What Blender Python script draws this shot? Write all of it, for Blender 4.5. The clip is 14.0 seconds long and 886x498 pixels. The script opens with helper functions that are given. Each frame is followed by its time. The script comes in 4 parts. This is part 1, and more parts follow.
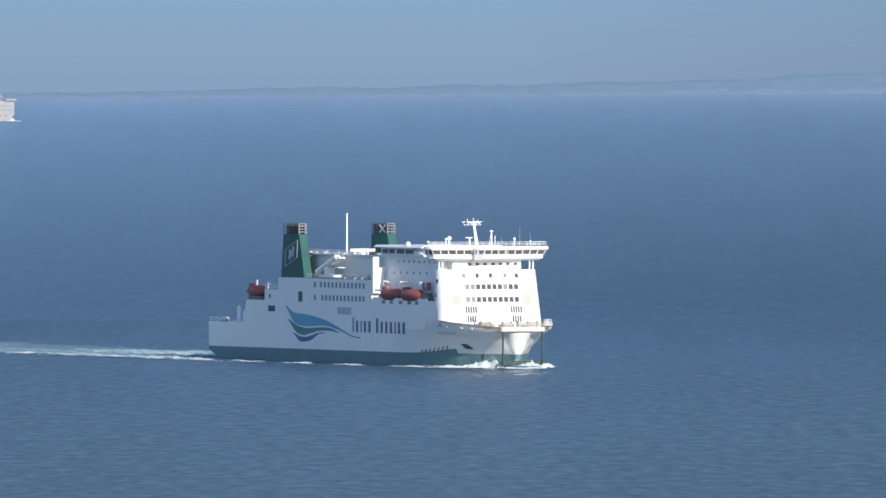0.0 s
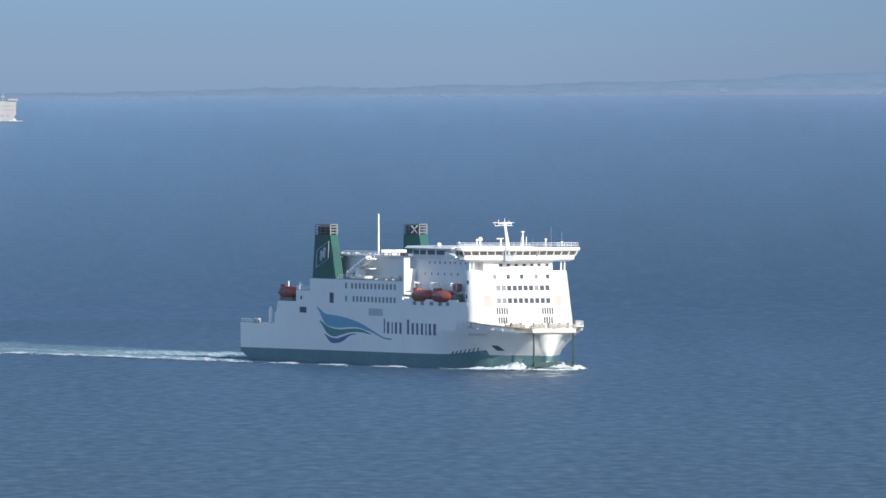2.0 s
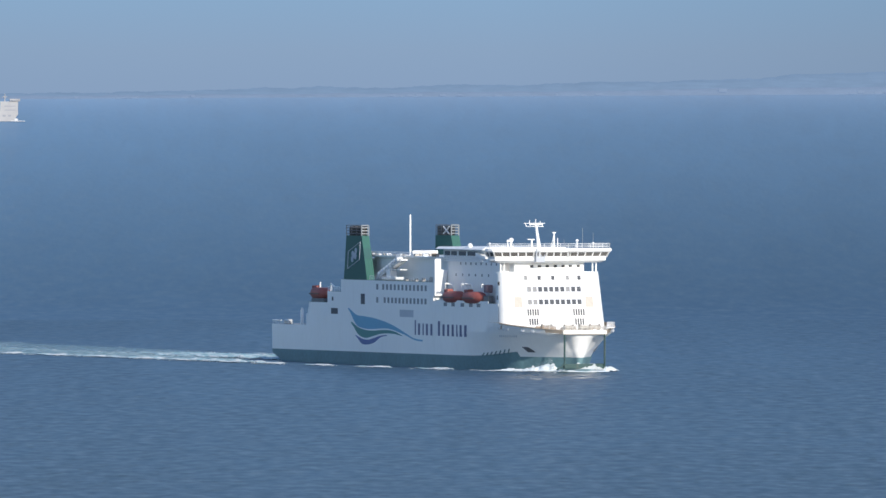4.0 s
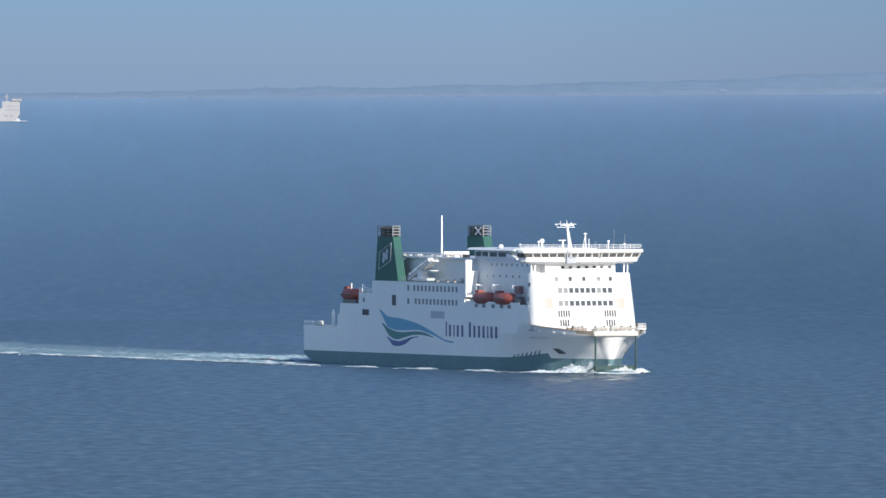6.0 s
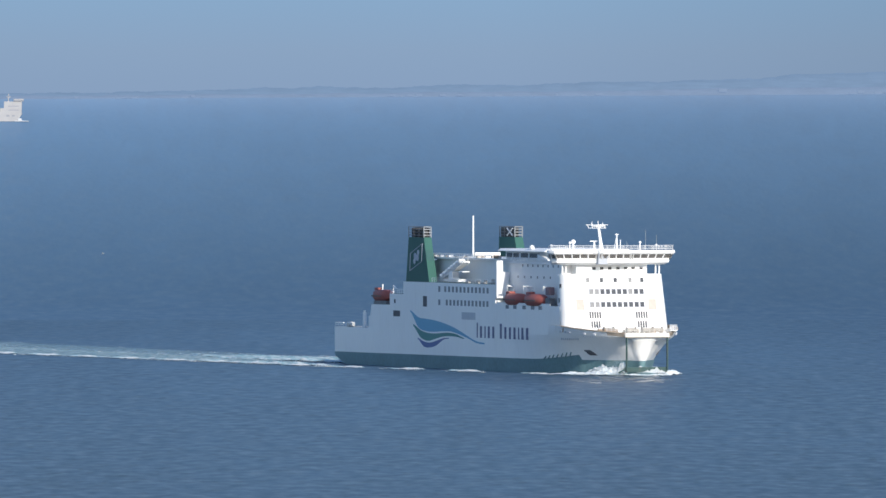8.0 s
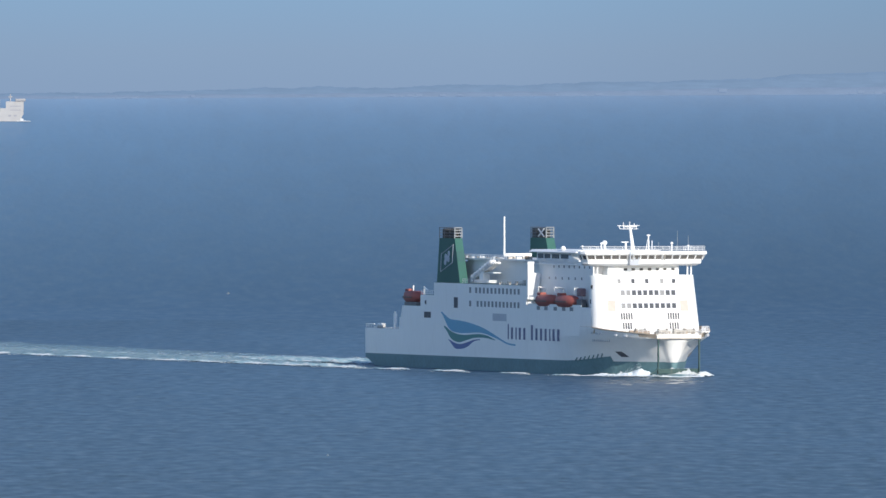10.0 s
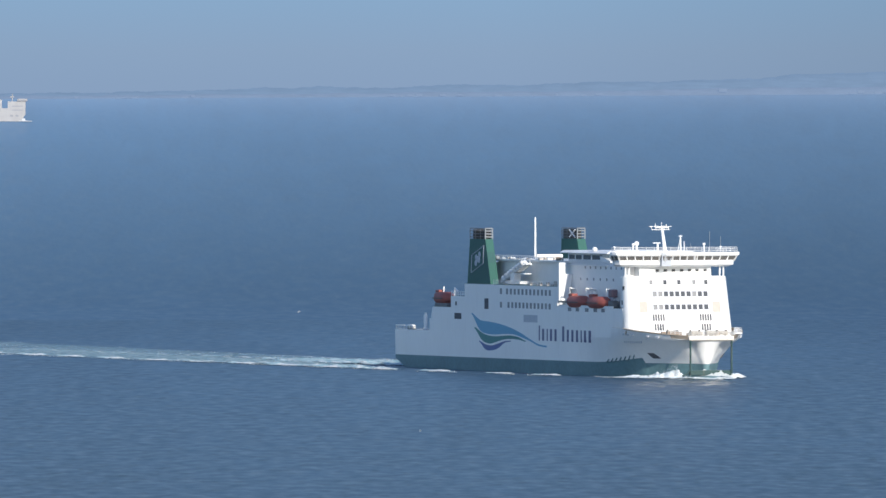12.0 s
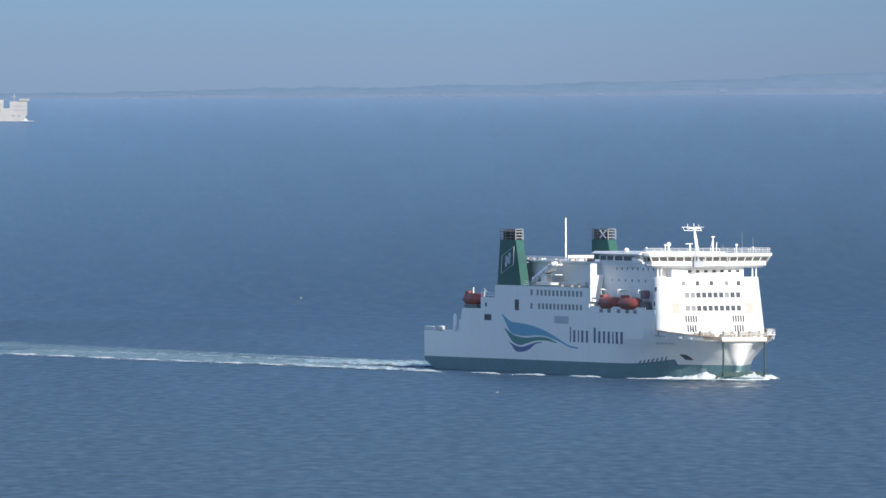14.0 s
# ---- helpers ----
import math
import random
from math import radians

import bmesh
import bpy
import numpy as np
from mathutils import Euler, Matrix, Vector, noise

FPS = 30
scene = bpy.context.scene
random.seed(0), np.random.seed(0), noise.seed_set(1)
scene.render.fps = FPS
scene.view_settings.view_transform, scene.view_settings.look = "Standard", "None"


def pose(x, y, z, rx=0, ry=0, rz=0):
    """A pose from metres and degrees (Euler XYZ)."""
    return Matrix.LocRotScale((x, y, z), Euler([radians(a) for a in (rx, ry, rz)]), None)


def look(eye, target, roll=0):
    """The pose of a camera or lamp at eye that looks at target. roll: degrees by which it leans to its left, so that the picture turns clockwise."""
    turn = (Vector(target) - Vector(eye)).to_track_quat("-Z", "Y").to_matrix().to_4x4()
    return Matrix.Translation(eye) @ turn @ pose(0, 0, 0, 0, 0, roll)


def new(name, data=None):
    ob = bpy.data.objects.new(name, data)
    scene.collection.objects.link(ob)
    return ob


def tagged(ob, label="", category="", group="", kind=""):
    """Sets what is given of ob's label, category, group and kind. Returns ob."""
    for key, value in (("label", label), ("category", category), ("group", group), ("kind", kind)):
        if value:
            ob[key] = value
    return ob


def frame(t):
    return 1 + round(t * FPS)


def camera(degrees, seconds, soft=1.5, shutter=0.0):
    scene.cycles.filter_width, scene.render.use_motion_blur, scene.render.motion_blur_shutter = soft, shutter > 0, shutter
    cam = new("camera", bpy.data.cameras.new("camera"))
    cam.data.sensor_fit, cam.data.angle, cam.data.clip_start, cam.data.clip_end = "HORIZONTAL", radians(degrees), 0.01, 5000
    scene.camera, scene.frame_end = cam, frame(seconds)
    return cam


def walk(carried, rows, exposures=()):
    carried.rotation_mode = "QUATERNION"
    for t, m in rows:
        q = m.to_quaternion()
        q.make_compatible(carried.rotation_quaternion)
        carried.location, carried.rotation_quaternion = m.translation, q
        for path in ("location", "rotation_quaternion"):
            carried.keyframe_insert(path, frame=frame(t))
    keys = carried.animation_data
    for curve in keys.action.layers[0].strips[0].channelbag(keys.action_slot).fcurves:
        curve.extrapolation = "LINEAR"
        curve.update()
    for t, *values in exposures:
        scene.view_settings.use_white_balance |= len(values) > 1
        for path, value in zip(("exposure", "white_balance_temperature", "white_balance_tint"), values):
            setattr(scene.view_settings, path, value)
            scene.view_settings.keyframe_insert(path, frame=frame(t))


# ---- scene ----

# ---- camera: still, on high ground, long lens ----
EYE_Z = 66.05
cam = camera(3.395, 14.0, soft=1.5)
STAND = pose(0, 0, EYE_Z, 90 - 0.6086, 0, 0)
walk(cam, [(0, STAND), (14.0, STAND)])

# ---- light ----
SUN_AZ, SUN_EL = 25.0, 24.0          # degrees: to the right of straight behind the camera, above the sea
world = bpy.data.worlds.new("sky")
scene.world = world
world.use_nodes = True
wn = world.node_tree.nodes
sky = wn.new("ShaderNodeTexSky")
sky.sky_type, sky.sun_disc = "NISHITA", False
sky.sun_elevation, sky.sun_rotation = radians(SUN_EL), radians(180 - SUN_AZ)
sky.air_density, sky.dust_density, sky.ozone_density = 1.0, 0.6, 2.0
cool = wn.new("ShaderNodeVectorMath")
cool.operation = "MULTIPLY"
cool.inputs[1].default_value = (0.845, 0.927, 1.075)      # clear sea air
world.node_tree.links.new(sky.outputs[0], cool.inputs[0])
world.node_tree.links.new(cool.outputs[0], wn["Background"].inputs[0])
wn["Background"].inputs[1].default_value = 0.165

sun_from = Vector((math.sin(radians(SUN_AZ)) * math.cos(radians(SUN_EL)),
                   -math.cos(radians(SUN_AZ)) * math.cos(radians(SUN_EL)), math.sin(radians(SUN_EL))))
sun = new("sun", bpy.data.lights.new("sun", "SUN"))
sun.data.energy, sun.data.angle, sun.data.color = 5.0, radians(0.53), (1.0, 0.93, 0.82)
sun.matrix_world = look(sun_from * 400, (0, 0, 0))


# ---- materials ----
def material(name, rgb, rough=0.5, metal=0.0, vary=0.12, scale=0.4, stain=0.0, bump=0.0, streak=1.0):
    """Painted or plain surface: base colour with broad and fine variation, optional rust stains and relief."""
    m = bpy.data.materials.new(name)
    m.use_nodes = True
    nt = m.node_tree
    n, l = nt.nodes, nt.links
    b = n["Principled BSDF"]
    b.inputs["Roughness"].default_value, b.inputs["Metallic"].default_value = rough, metal
    tc = n.new("ShaderNodeTexCoord")
    mp = n.new("ShaderNodeMapping")
    mp.inputs["Scale"].default_value = (1, 1, streak)
    l.new(tc.outputs["Object"], mp.inputs[0])
    big, small = n.new("ShaderNodeTexNoise"), n.new("ShaderNodeTexNoise")
    big.inputs["Scale"].default_value, small.inputs["Scale"].default_value = scale * 0.25, scale * 3
    big.inputs["Detail"].default_value = small.inputs["Detail"].default_value = 4
    for q in (big, small):
        l.new(mp.outputs[0], q.inputs["Vector"])
    add = n.new("ShaderNodeMath")
    l.new(big.outputs[0], add.inputs[0])
    l.new(small.outputs[0], add.inputs[1])
    ramp = n.new("ShaderNodeMapRange")
    ramp.inputs[1].default_value, ramp.inputs[2].default_value = 0.6, 1.4
    ramp.inputs[3].default_value, ramp.inputs[4].default_value = 1 - vary, 1 + vary
    l.new(add.outputs[0], ramp.inputs[0])
    mul = n.new("ShaderNodeVectorMath")
    mul.operation = "SCALE"
    mul.inputs[0].default_value = rgb
    l.new(ramp.outputs[0], mul.inputs["Scale"])
    out = mul.outputs[0]
    if stain:
        st = n.new("ShaderNodeTexNoise")
        st.inputs["Scale"].default_value, st.inputs["Detail"].default_value = 0.9, 6
        mp2 = n.new("ShaderNodeMapping")
        mp2.inputs["Scale"].default_value = (1, 1, 0.12)
        l.new(tc.outputs["Object"], mp2.inputs[0])
        l.new(mp2.outputs[0], st.inputs["Vector"])
        r2 = n.new("ShaderNodeMapRange")
        r2.inputs[1].default_value, r2.inputs[2].default_value = 0.58, 0.78
        r2.inputs[4].default_value = stain
        l.new(st.outputs[0], r2.inputs[0])
        mix = n.new("ShaderNodeMix")
        mix.data_type = "RGBA"
        l.new(r2.outputs[0], mix.inputs[0])
        l.new(out, mix.inputs[6])
        mix.inputs[7].default_value = (0.30, 0.20, 0.13, 1)
        out = mix.outputs[2]
    l.new(out, b.inputs["Base Color"])
    if bump:
        bp = n.new("ShaderNodeBump")
        bp.inputs["Strength"].default_value, bp.inputs["Distance"].default_value = 0.4, bump
        l.new(small.outputs[0], bp.inputs["Height"])
        l.new(bp.outputs[0], b.inputs["Normal"])
    return m


def water(name="sea_water", far=False):
    """Sea water: blue body colour under a soft gloss broken by small waves."""
    m = bpy.data.materials.new(name)
    m.use_nodes = True
    nt = m.node_tree
    n, l = nt.nodes, nt.links
    b = n["Principled BSDF"]
    b.inputs["IOR"].default_value, b.inputs["Specular IOR Level"].default_value = 1.33, 0.11
    tc = n.new("ShaderNodeTexCoord")

    def waves(sx, sy, detail, shift, sz=1.0):
        mp = n.new("ShaderNodeMapping")
        mp.inputs["Scale"].default_value = (1 / sx, 1 / sy, 1 / sz)
        mp.inputs["Location"].default_value = (shift, shift * 0.7, 0)
        l.new(tc.outputs["Object"], mp.inputs[0])
        t = n.new("ShaderNodeTexNoise")
        t.inputs["Scale"].default_value, t.inputs["Detail"].default_value = 1.0, detail
        l.new(mp.outputs[0], t.inputs["Vector"])
        return t

    def spread(t, lo, hi, a, c):
        r = n.new("ShaderNodeMapRange")
        r.inputs[1].default_value, r.inputs[2].default_value, r.inputs[3].default_value, r.inputs[4].default_value = lo, hi, a, c
        l.new(t.outputs[0], r.inputs[0])
        return r

    if far:
        chop, swell, patch = waves(4.5, 28.0, 4, 0, 3.0), waves(12.0, 90.0, 3, 13, 10.0), waves(40.0, 300.0, 3, 31, 30.0)
    else:
        chop, swell, patch = waves(3.4, 15.0, 3, 0), waves(7.0, 75.0, 3, 13), waves(24.0, 420.0, 4, 31)
    add = n.new("ShaderNodeMath")
    add.operation = "MULTIPLY_ADD"
    add.inputs[1].default_value = 1.6
    l.new(swell.outputs[0], add.inputs[0])
    l.new(chop.outputs[0], add.inputs[2])
    bp = n.new("ShaderNodeBump")
    bp.inputs["Strength"].default_value, bp.inputs["Distance"].default_value = 1.0, 0.15 if far else 0.38
    l.new(add.outputs[0], bp.inputs["Height"])
    l.new(bp.outputs[0], b.inputs["Normal"])
    # ripples in the roughness; wave shading and broad tone patches painted into the colour
    l.new(spread(chop, 0.3, 0.7, 0.36, 0.50).outputs[0], b.inputs["Roughness"])
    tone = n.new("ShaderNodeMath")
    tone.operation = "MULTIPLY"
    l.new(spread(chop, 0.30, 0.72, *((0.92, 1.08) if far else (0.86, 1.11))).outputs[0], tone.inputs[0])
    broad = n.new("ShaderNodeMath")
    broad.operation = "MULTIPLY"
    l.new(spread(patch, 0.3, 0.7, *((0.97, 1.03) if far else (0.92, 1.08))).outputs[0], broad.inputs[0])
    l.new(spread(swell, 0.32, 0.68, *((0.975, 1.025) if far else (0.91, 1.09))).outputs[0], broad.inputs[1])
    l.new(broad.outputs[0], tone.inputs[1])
    col = n.new("ShaderNodeVectorMath")
    col.operation = "SCALE"
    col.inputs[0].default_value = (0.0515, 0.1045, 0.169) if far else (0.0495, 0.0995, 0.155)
    # brightness that grows with distance, painted into the base colour
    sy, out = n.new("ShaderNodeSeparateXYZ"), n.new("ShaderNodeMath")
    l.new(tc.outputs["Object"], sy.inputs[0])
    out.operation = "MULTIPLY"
    distance_gain = spread(sy, 2350.0, 4300.0, 0.74, 1.17 if not far else 1.08)
    l.new(sy.outputs["Y"], distance_gain.inputs[0])
    # trough shade painted as dark dashes, and a vignette painted in towards the right
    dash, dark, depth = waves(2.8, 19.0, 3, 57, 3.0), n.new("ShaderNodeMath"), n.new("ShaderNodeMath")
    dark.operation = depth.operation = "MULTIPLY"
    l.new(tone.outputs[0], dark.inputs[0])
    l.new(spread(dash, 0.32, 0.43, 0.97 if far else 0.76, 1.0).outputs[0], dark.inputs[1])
    right_dim = spread(sy, 10.0, 110.0, 1.0, 0.94 if far else 0.86)
    l.new(sy.outputs["X"], right_dim.inputs[0])
    # left side painted too: vignette on near water, extra brightness on far
    side_gain, left_gain = n.new("ShaderNodeMath"), spread(sy, -120.0, -30.0, 1.10 if far else 0.88, 1.0)
    side_gain.operation = "MULTIPLY"
    l.new(sy.outputs["X"], left_gain.inputs[0])
    l.new(right_dim.outputs[0], side_gain.inputs[0])
    l.new(left_gain.outputs[0], side_gain.inputs[1])
    # depth here is tone times the painted side gains, not depth of water
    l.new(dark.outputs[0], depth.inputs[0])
    l.new(side_gain.outputs[0], depth.inputs[1])
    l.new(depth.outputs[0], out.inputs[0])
    l.new(distance_gain.outputs[0], out.inputs[1])
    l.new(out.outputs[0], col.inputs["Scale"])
    l.new(col.outputs[0], b.inputs["Base Color"])
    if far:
        # backdrop of distance: lit air painted as glow over the far water, thicker towards the horizon
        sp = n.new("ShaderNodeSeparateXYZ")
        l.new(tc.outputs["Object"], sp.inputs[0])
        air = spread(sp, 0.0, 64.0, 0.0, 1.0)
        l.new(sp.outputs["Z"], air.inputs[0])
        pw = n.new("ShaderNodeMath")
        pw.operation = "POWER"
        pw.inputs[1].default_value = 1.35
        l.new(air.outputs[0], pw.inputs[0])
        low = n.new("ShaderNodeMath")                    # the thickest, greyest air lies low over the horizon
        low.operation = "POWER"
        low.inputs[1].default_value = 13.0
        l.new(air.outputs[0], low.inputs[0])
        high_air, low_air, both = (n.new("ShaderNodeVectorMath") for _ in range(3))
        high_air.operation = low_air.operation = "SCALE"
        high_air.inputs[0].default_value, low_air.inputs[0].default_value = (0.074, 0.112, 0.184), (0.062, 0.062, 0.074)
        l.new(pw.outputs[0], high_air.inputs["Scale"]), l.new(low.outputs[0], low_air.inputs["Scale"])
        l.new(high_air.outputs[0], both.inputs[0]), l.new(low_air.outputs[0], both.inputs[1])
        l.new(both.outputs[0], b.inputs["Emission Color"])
        # glow dimmed towards the right: a vignette painted into the emission
        right_fade = spread(sp, 0.0, 150.0, 1.0, 0.88)
        l.new(sp.outputs["X"], right_fade.inputs[0])
        l.new(right_fade.outputs[0], b.inputs["Emission Strength"])
    return m


def foam(name, cover, sx, sy, most=1.0, rgb=(0.80, 0.84, 0.86), thin=(0.45, 0.66, 0.72)):
    """White broken foam: patches of froth with clear water between. cover 0..1; sx, sy: size of the patches."""
    m = bpy.data.materials.new(name)
    m.use_nodes = True
    nt = m.node_tree
    n, l = nt.nodes, nt.links
    b = n["Principled BSDF"]
    b.inputs["Roughness"].default_value = 0.9
    tc = n.new("ShaderNodeTexCoord")
    mq, tq, rq, mx = n.new("ShaderNodeMapping"), n.new("ShaderNodeTexNoise"), n.new("ShaderNodeMapRange"), n.new("ShaderNodeMix")
    mq.inputs["Scale"].default_value = (2.2 / sx, 2.2 / sy, 2.2 / sy)
    tq.inputs["Scale"].default_value, tq.inputs["Detail"].default_value = 1.0, 5
    rq.inputs[1].default_value, rq.inputs[2].default_value = 0.42, 0.62
    mx.data_type = "RGBA"
    mx.inputs[6].default_value, mx.inputs[7].default_value = (rgb[0] * thin[0], rgb[1] * thin[1], rgb[2] * thin[2], 1), (min(rgb[0] * 1.2, 0.84), min(rgb[1] * 1.12, 0.86), min(rgb[2] * 1.1, 0.86), 1)
    l.new(tc.outputs["Object"], mq.inputs[0]), l.new(mq.outputs[0], tq.inputs["Vector"]), l.new(tq.outputs[0], rq.inputs[0])
    l.new(rq.outputs[0], mx.inputs[0]), l.new(mx.outputs[2], b.inputs["Base Color"])
    mp = n.new("ShaderNodeMapping")
    mp.inputs["Scale"].default_value = (1 / sx, 1 / sy, 1 / sy)
    l.new(tc.outputs["Object"], mp.inputs[0])
    t = n.new("ShaderNodeTexNoise")
    t.inputs["Scale"].default_value, t.inputs["Detail"].default_value = 1.0, 6
    t.inputs["Roughness"].default_value = 0.65
    l.new(mp.outputs[0], t.inputs["Vector"])
    at = n.new("ShaderNodeAttribute")
    at.attribute_name = "cover"
    sm = n.new("ShaderNodeMath")
    l.new(t.outputs[0], sm.inputs[0])
    l.new(at.outputs["Fac"], sm.inputs[1])
    r = n.new("ShaderNodeMapRange")
    r.inputs[1].default_value, r.inputs[2].default_value = 1.15 - cover, 1.38 - cover
    r.inputs[4].default_value = most
    l.new(sm.outputs[0], r.inputs[0])
    l.new(r.outputs[0], b.inputs["Alpha"])
    return m


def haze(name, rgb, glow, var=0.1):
    """Land so far off that air gives most of its colour, painted as emission."""
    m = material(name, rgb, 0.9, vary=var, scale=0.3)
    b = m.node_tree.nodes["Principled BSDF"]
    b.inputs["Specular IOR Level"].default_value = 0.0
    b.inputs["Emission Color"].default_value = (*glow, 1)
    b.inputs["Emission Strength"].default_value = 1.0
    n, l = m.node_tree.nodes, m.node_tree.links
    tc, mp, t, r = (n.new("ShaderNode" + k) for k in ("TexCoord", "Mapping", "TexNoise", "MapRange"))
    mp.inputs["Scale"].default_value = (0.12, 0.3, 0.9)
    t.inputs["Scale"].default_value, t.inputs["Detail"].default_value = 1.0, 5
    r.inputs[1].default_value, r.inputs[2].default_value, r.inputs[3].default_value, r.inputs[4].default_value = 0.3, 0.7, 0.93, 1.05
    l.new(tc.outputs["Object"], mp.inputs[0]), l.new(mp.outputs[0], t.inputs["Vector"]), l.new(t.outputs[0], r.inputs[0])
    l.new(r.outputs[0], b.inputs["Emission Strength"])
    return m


WHITE = material("white_ship_paint", (0.80, 0.80, 0.79), 0.42, vary=0.04, stain=0.10, streak=0.3)
HULLW = material("hull_white_paint", (0.80, 0.795, 0.785), 0.38, vary=0.035, stain=0.07, streak=0.3)
GREEN = material("boot_topping_green", (0.112, 0.208, 0.232), 0.6, vary=0.2, bump=0.02)
FUNNEL = material("funnel_green", (0.009, 0.090, 0.072), 0.6, vary=0.1)
FUNNEL_D = material("funnel_band_green", (0.010, 0.075, 0.072), 0.6, vary=0.1)
GREY = material("deck_grey", (0.30, 0.32, 0.33), 0.7, vary=0.15, stain=0.2)
PALE = material("pale_grey_panel", (0.42, 0.45, 0.50), 0.5, vary=0.08)
BEIGE = material("beige_panel", (0.43, 0.395, 0.35), 0.5, vary=0.08)
ORANGE = material("lifeboat_orange", (0.30, 0.082, 0.066), 0.6, vary=0.3, scale=1.6, stain=0.3)
GLASS = material("dark_window_glass", (0.075, 0.078, 0.085), 0.15, vary=0.1)
SIDEGLASS = material("tinted_side_glass", (0.23, 0.24, 0.26), 0.2, vary=0.2)
# sky reflection on a few panes, painted as a paler glass
PALEGLASS = material("painted_reflection_glass", (0.24, 0.24, 0.24), 0.2, vary=0.2)
BRIDGEGLASS = material("bridge_window_glass", (0.13, 0.125, 0.12), 0.15, vary=0.3, scale=1.5)
LIPPAINT = material("rust_streaked_white_paint", (0.66, 0.64, 0.60), 0.5, vary=0.12, scale=1.2, stain=0.75)
DULL = material("weathered_brown_steel", (0.36, 0.33, 0.29), 0.7, 0.1, vary=0.3, scale=1.5, stain=0.3)
MAROON = material("maroon_canister", (0.20, 0.13, 0.145), 0.6, vary=0.2)
DARK = material("dark_opening", (0.085, 0.087, 0.10), 0.7, vary=0.2)
STEEL = material("galvanised_steel", (0.45, 0.46, 0.46), 0.45, 0.6, vary=0.15)
# dark tone paints the shaded side of the funnel cages; racks use it too
CAGE = material("dull_dark_steel", (0.16, 0.165, 0.175), 0.6, 0.3, vary=0.3)
SOOT = material("sooty_steel", (0.08, 0.075, 0.07), 0.6, 0.3, vary=0.3)
RUST = material("winch_brown", (0.30, 0.22, 0.15), 0.7, vary=0.3, stain=0.4)
WORN = material("worn_edge_paint", (0.37, 0.31, 0.245), 0.7, vary=0.3, stain=0.5)
DECK = material("green_deck_paint", (0.12, 0.19, 0.165), 0.75, vary=0.2, stain=0.15)
POST = material("dark_green_guide_paint", (0.020, 0.060, 0.060), 0.6, vary=0.25, scale=1.0, stain=0.15)
NAVY = material("navy_lettering", (0.05, 0.06, 0.17), 0.4, vary=0.05)
STRIPE = material("deep_blue_stripe", (0.04, 0.085, 0.28), 0.4, vary=0.05)
BLUE = material("light_blue_stripe", (0.085, 0.31, 0.48), 0.4, vary=0.05)
TEAL = material("teal_stripe", (0.01, 0.17, 0.17), 0.4, vary=0.05)
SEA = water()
RIPPLE = material("glossy_water", (0.030, 0.060, 0.095), 0.20, vary=0.25, scale=0.5)
RIPPLE.node_tree.nodes["Principled BSDF"].inputs["IOR"].default_value = 1.33
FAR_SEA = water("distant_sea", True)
FOAM_BOW = foam("bow_foam", 0.60, 1.6, 0.9, thin=(0.80, 0.86, 0.88))
FOAM_SPRAY = foam("spray_foam", 0.56, 1.1, 0.7, 0.58, thin=(0.85, 0.88, 0.9))
FOAM_CHURN = foam("churn_foam", 0.48, 9.0, 3.0, 0.62, (0.60, 0.74, 0.77))
FOAM_LINE = foam("line_foam", 0.36, 9.0, 3.0, 0.72)
FOAM_SKIRT = foam("skirt_foam", 0.50, 12.0, 4.0, 0.42, (0.52, 0.68, 0.71))
FOAM_WAKE = foam("wake_foam", 0.55, 4.0, 20.0, 0.29, (0.46, 0.64, 0.68))
FOAM_CREST = foam("crest_foam", 0.31, 3.5, 12.0, 0.6)
FROTH = material("white_froth", (0.74, 0.78, 0.79), 0.9, vary=0.15, scale=2.0)


# ---- building helpers ----
def part(name, bm, mat, parent, label="", smooth=False):
    """Links a bmesh as one mesh object under a thing or part."""
    me = bpy.data.meshes.new(name)
    bmesh.ops.recalc_face_normals(bm, faces=bm.faces)
    bm.to_mesh(me)
    bm.free()
    for q in mat if isinstance(mat, (list, tuple)) else [mat]:
        me.materials.append(q)
    if smooth:
        me.polygons.foreach_set("use_smooth", [True] * len(me.polygons))
    ob = new(name, me)
    ob.parent = parent
    if label:
        ob["label"] = label
    return ob


def shared(name, me, parent, m):
    """A piece that shares its mesh with others."""
    ob = new(name, me)
    ob.parent = parent
    ob.matrix_basis = m
    return ob


def mesh_of(bm, name, mat):
    me = bpy.data.meshes.new(name)
    bmesh.ops.recalc_face_normals(bm, faces=bm.faces)
    bm.to_mesh(me)
    bm.free()
    me.materials.append(mat)
    return me


def box(bm, x0, x1, y0, y1, z0, z1, bevel=0.0):
    vs = [bm.verts.new((x, y, z)) for x in (x0, x1) for y in (y0, y1) for z in (z0, z1)]
    fs = [bm.faces.new([vs[i] for i in f]) for f in
          ((0, 1, 3, 2), (4, 6, 7, 5), (0, 4, 5, 1), (2, 3, 7, 6), (0, 2, 6, 4), (1, 5, 7, 3))]
    if bevel:
        es = list({e for f in fs for e in f.edges})
        bmesh.ops.bevel(bm, geom=es, offset=bevel, segments=2, affect="EDGES", profile=0.5)
    return bm


def boxes(*rows, bevel=0.0):
    bm = bmesh.new()
    for r in rows:
        box(bm, *r, bevel=bevel)
    return bm


def bar(bm, a, b, r, sides=6, r2=None):
    """A round bar from a to b."""
    a, b = Vector(a), Vector(b)
    w = b - a
    m = Matrix.Translation((a + b) / 2) @ w.to_track_quat("Z", "Y").to_matrix().to_4x4()
    bmesh.ops.create_cone(bm, cap_ends=True, segments=sides, radius1=r, radius2=r if r2 is None else r2, depth=w.length, matrix=m)


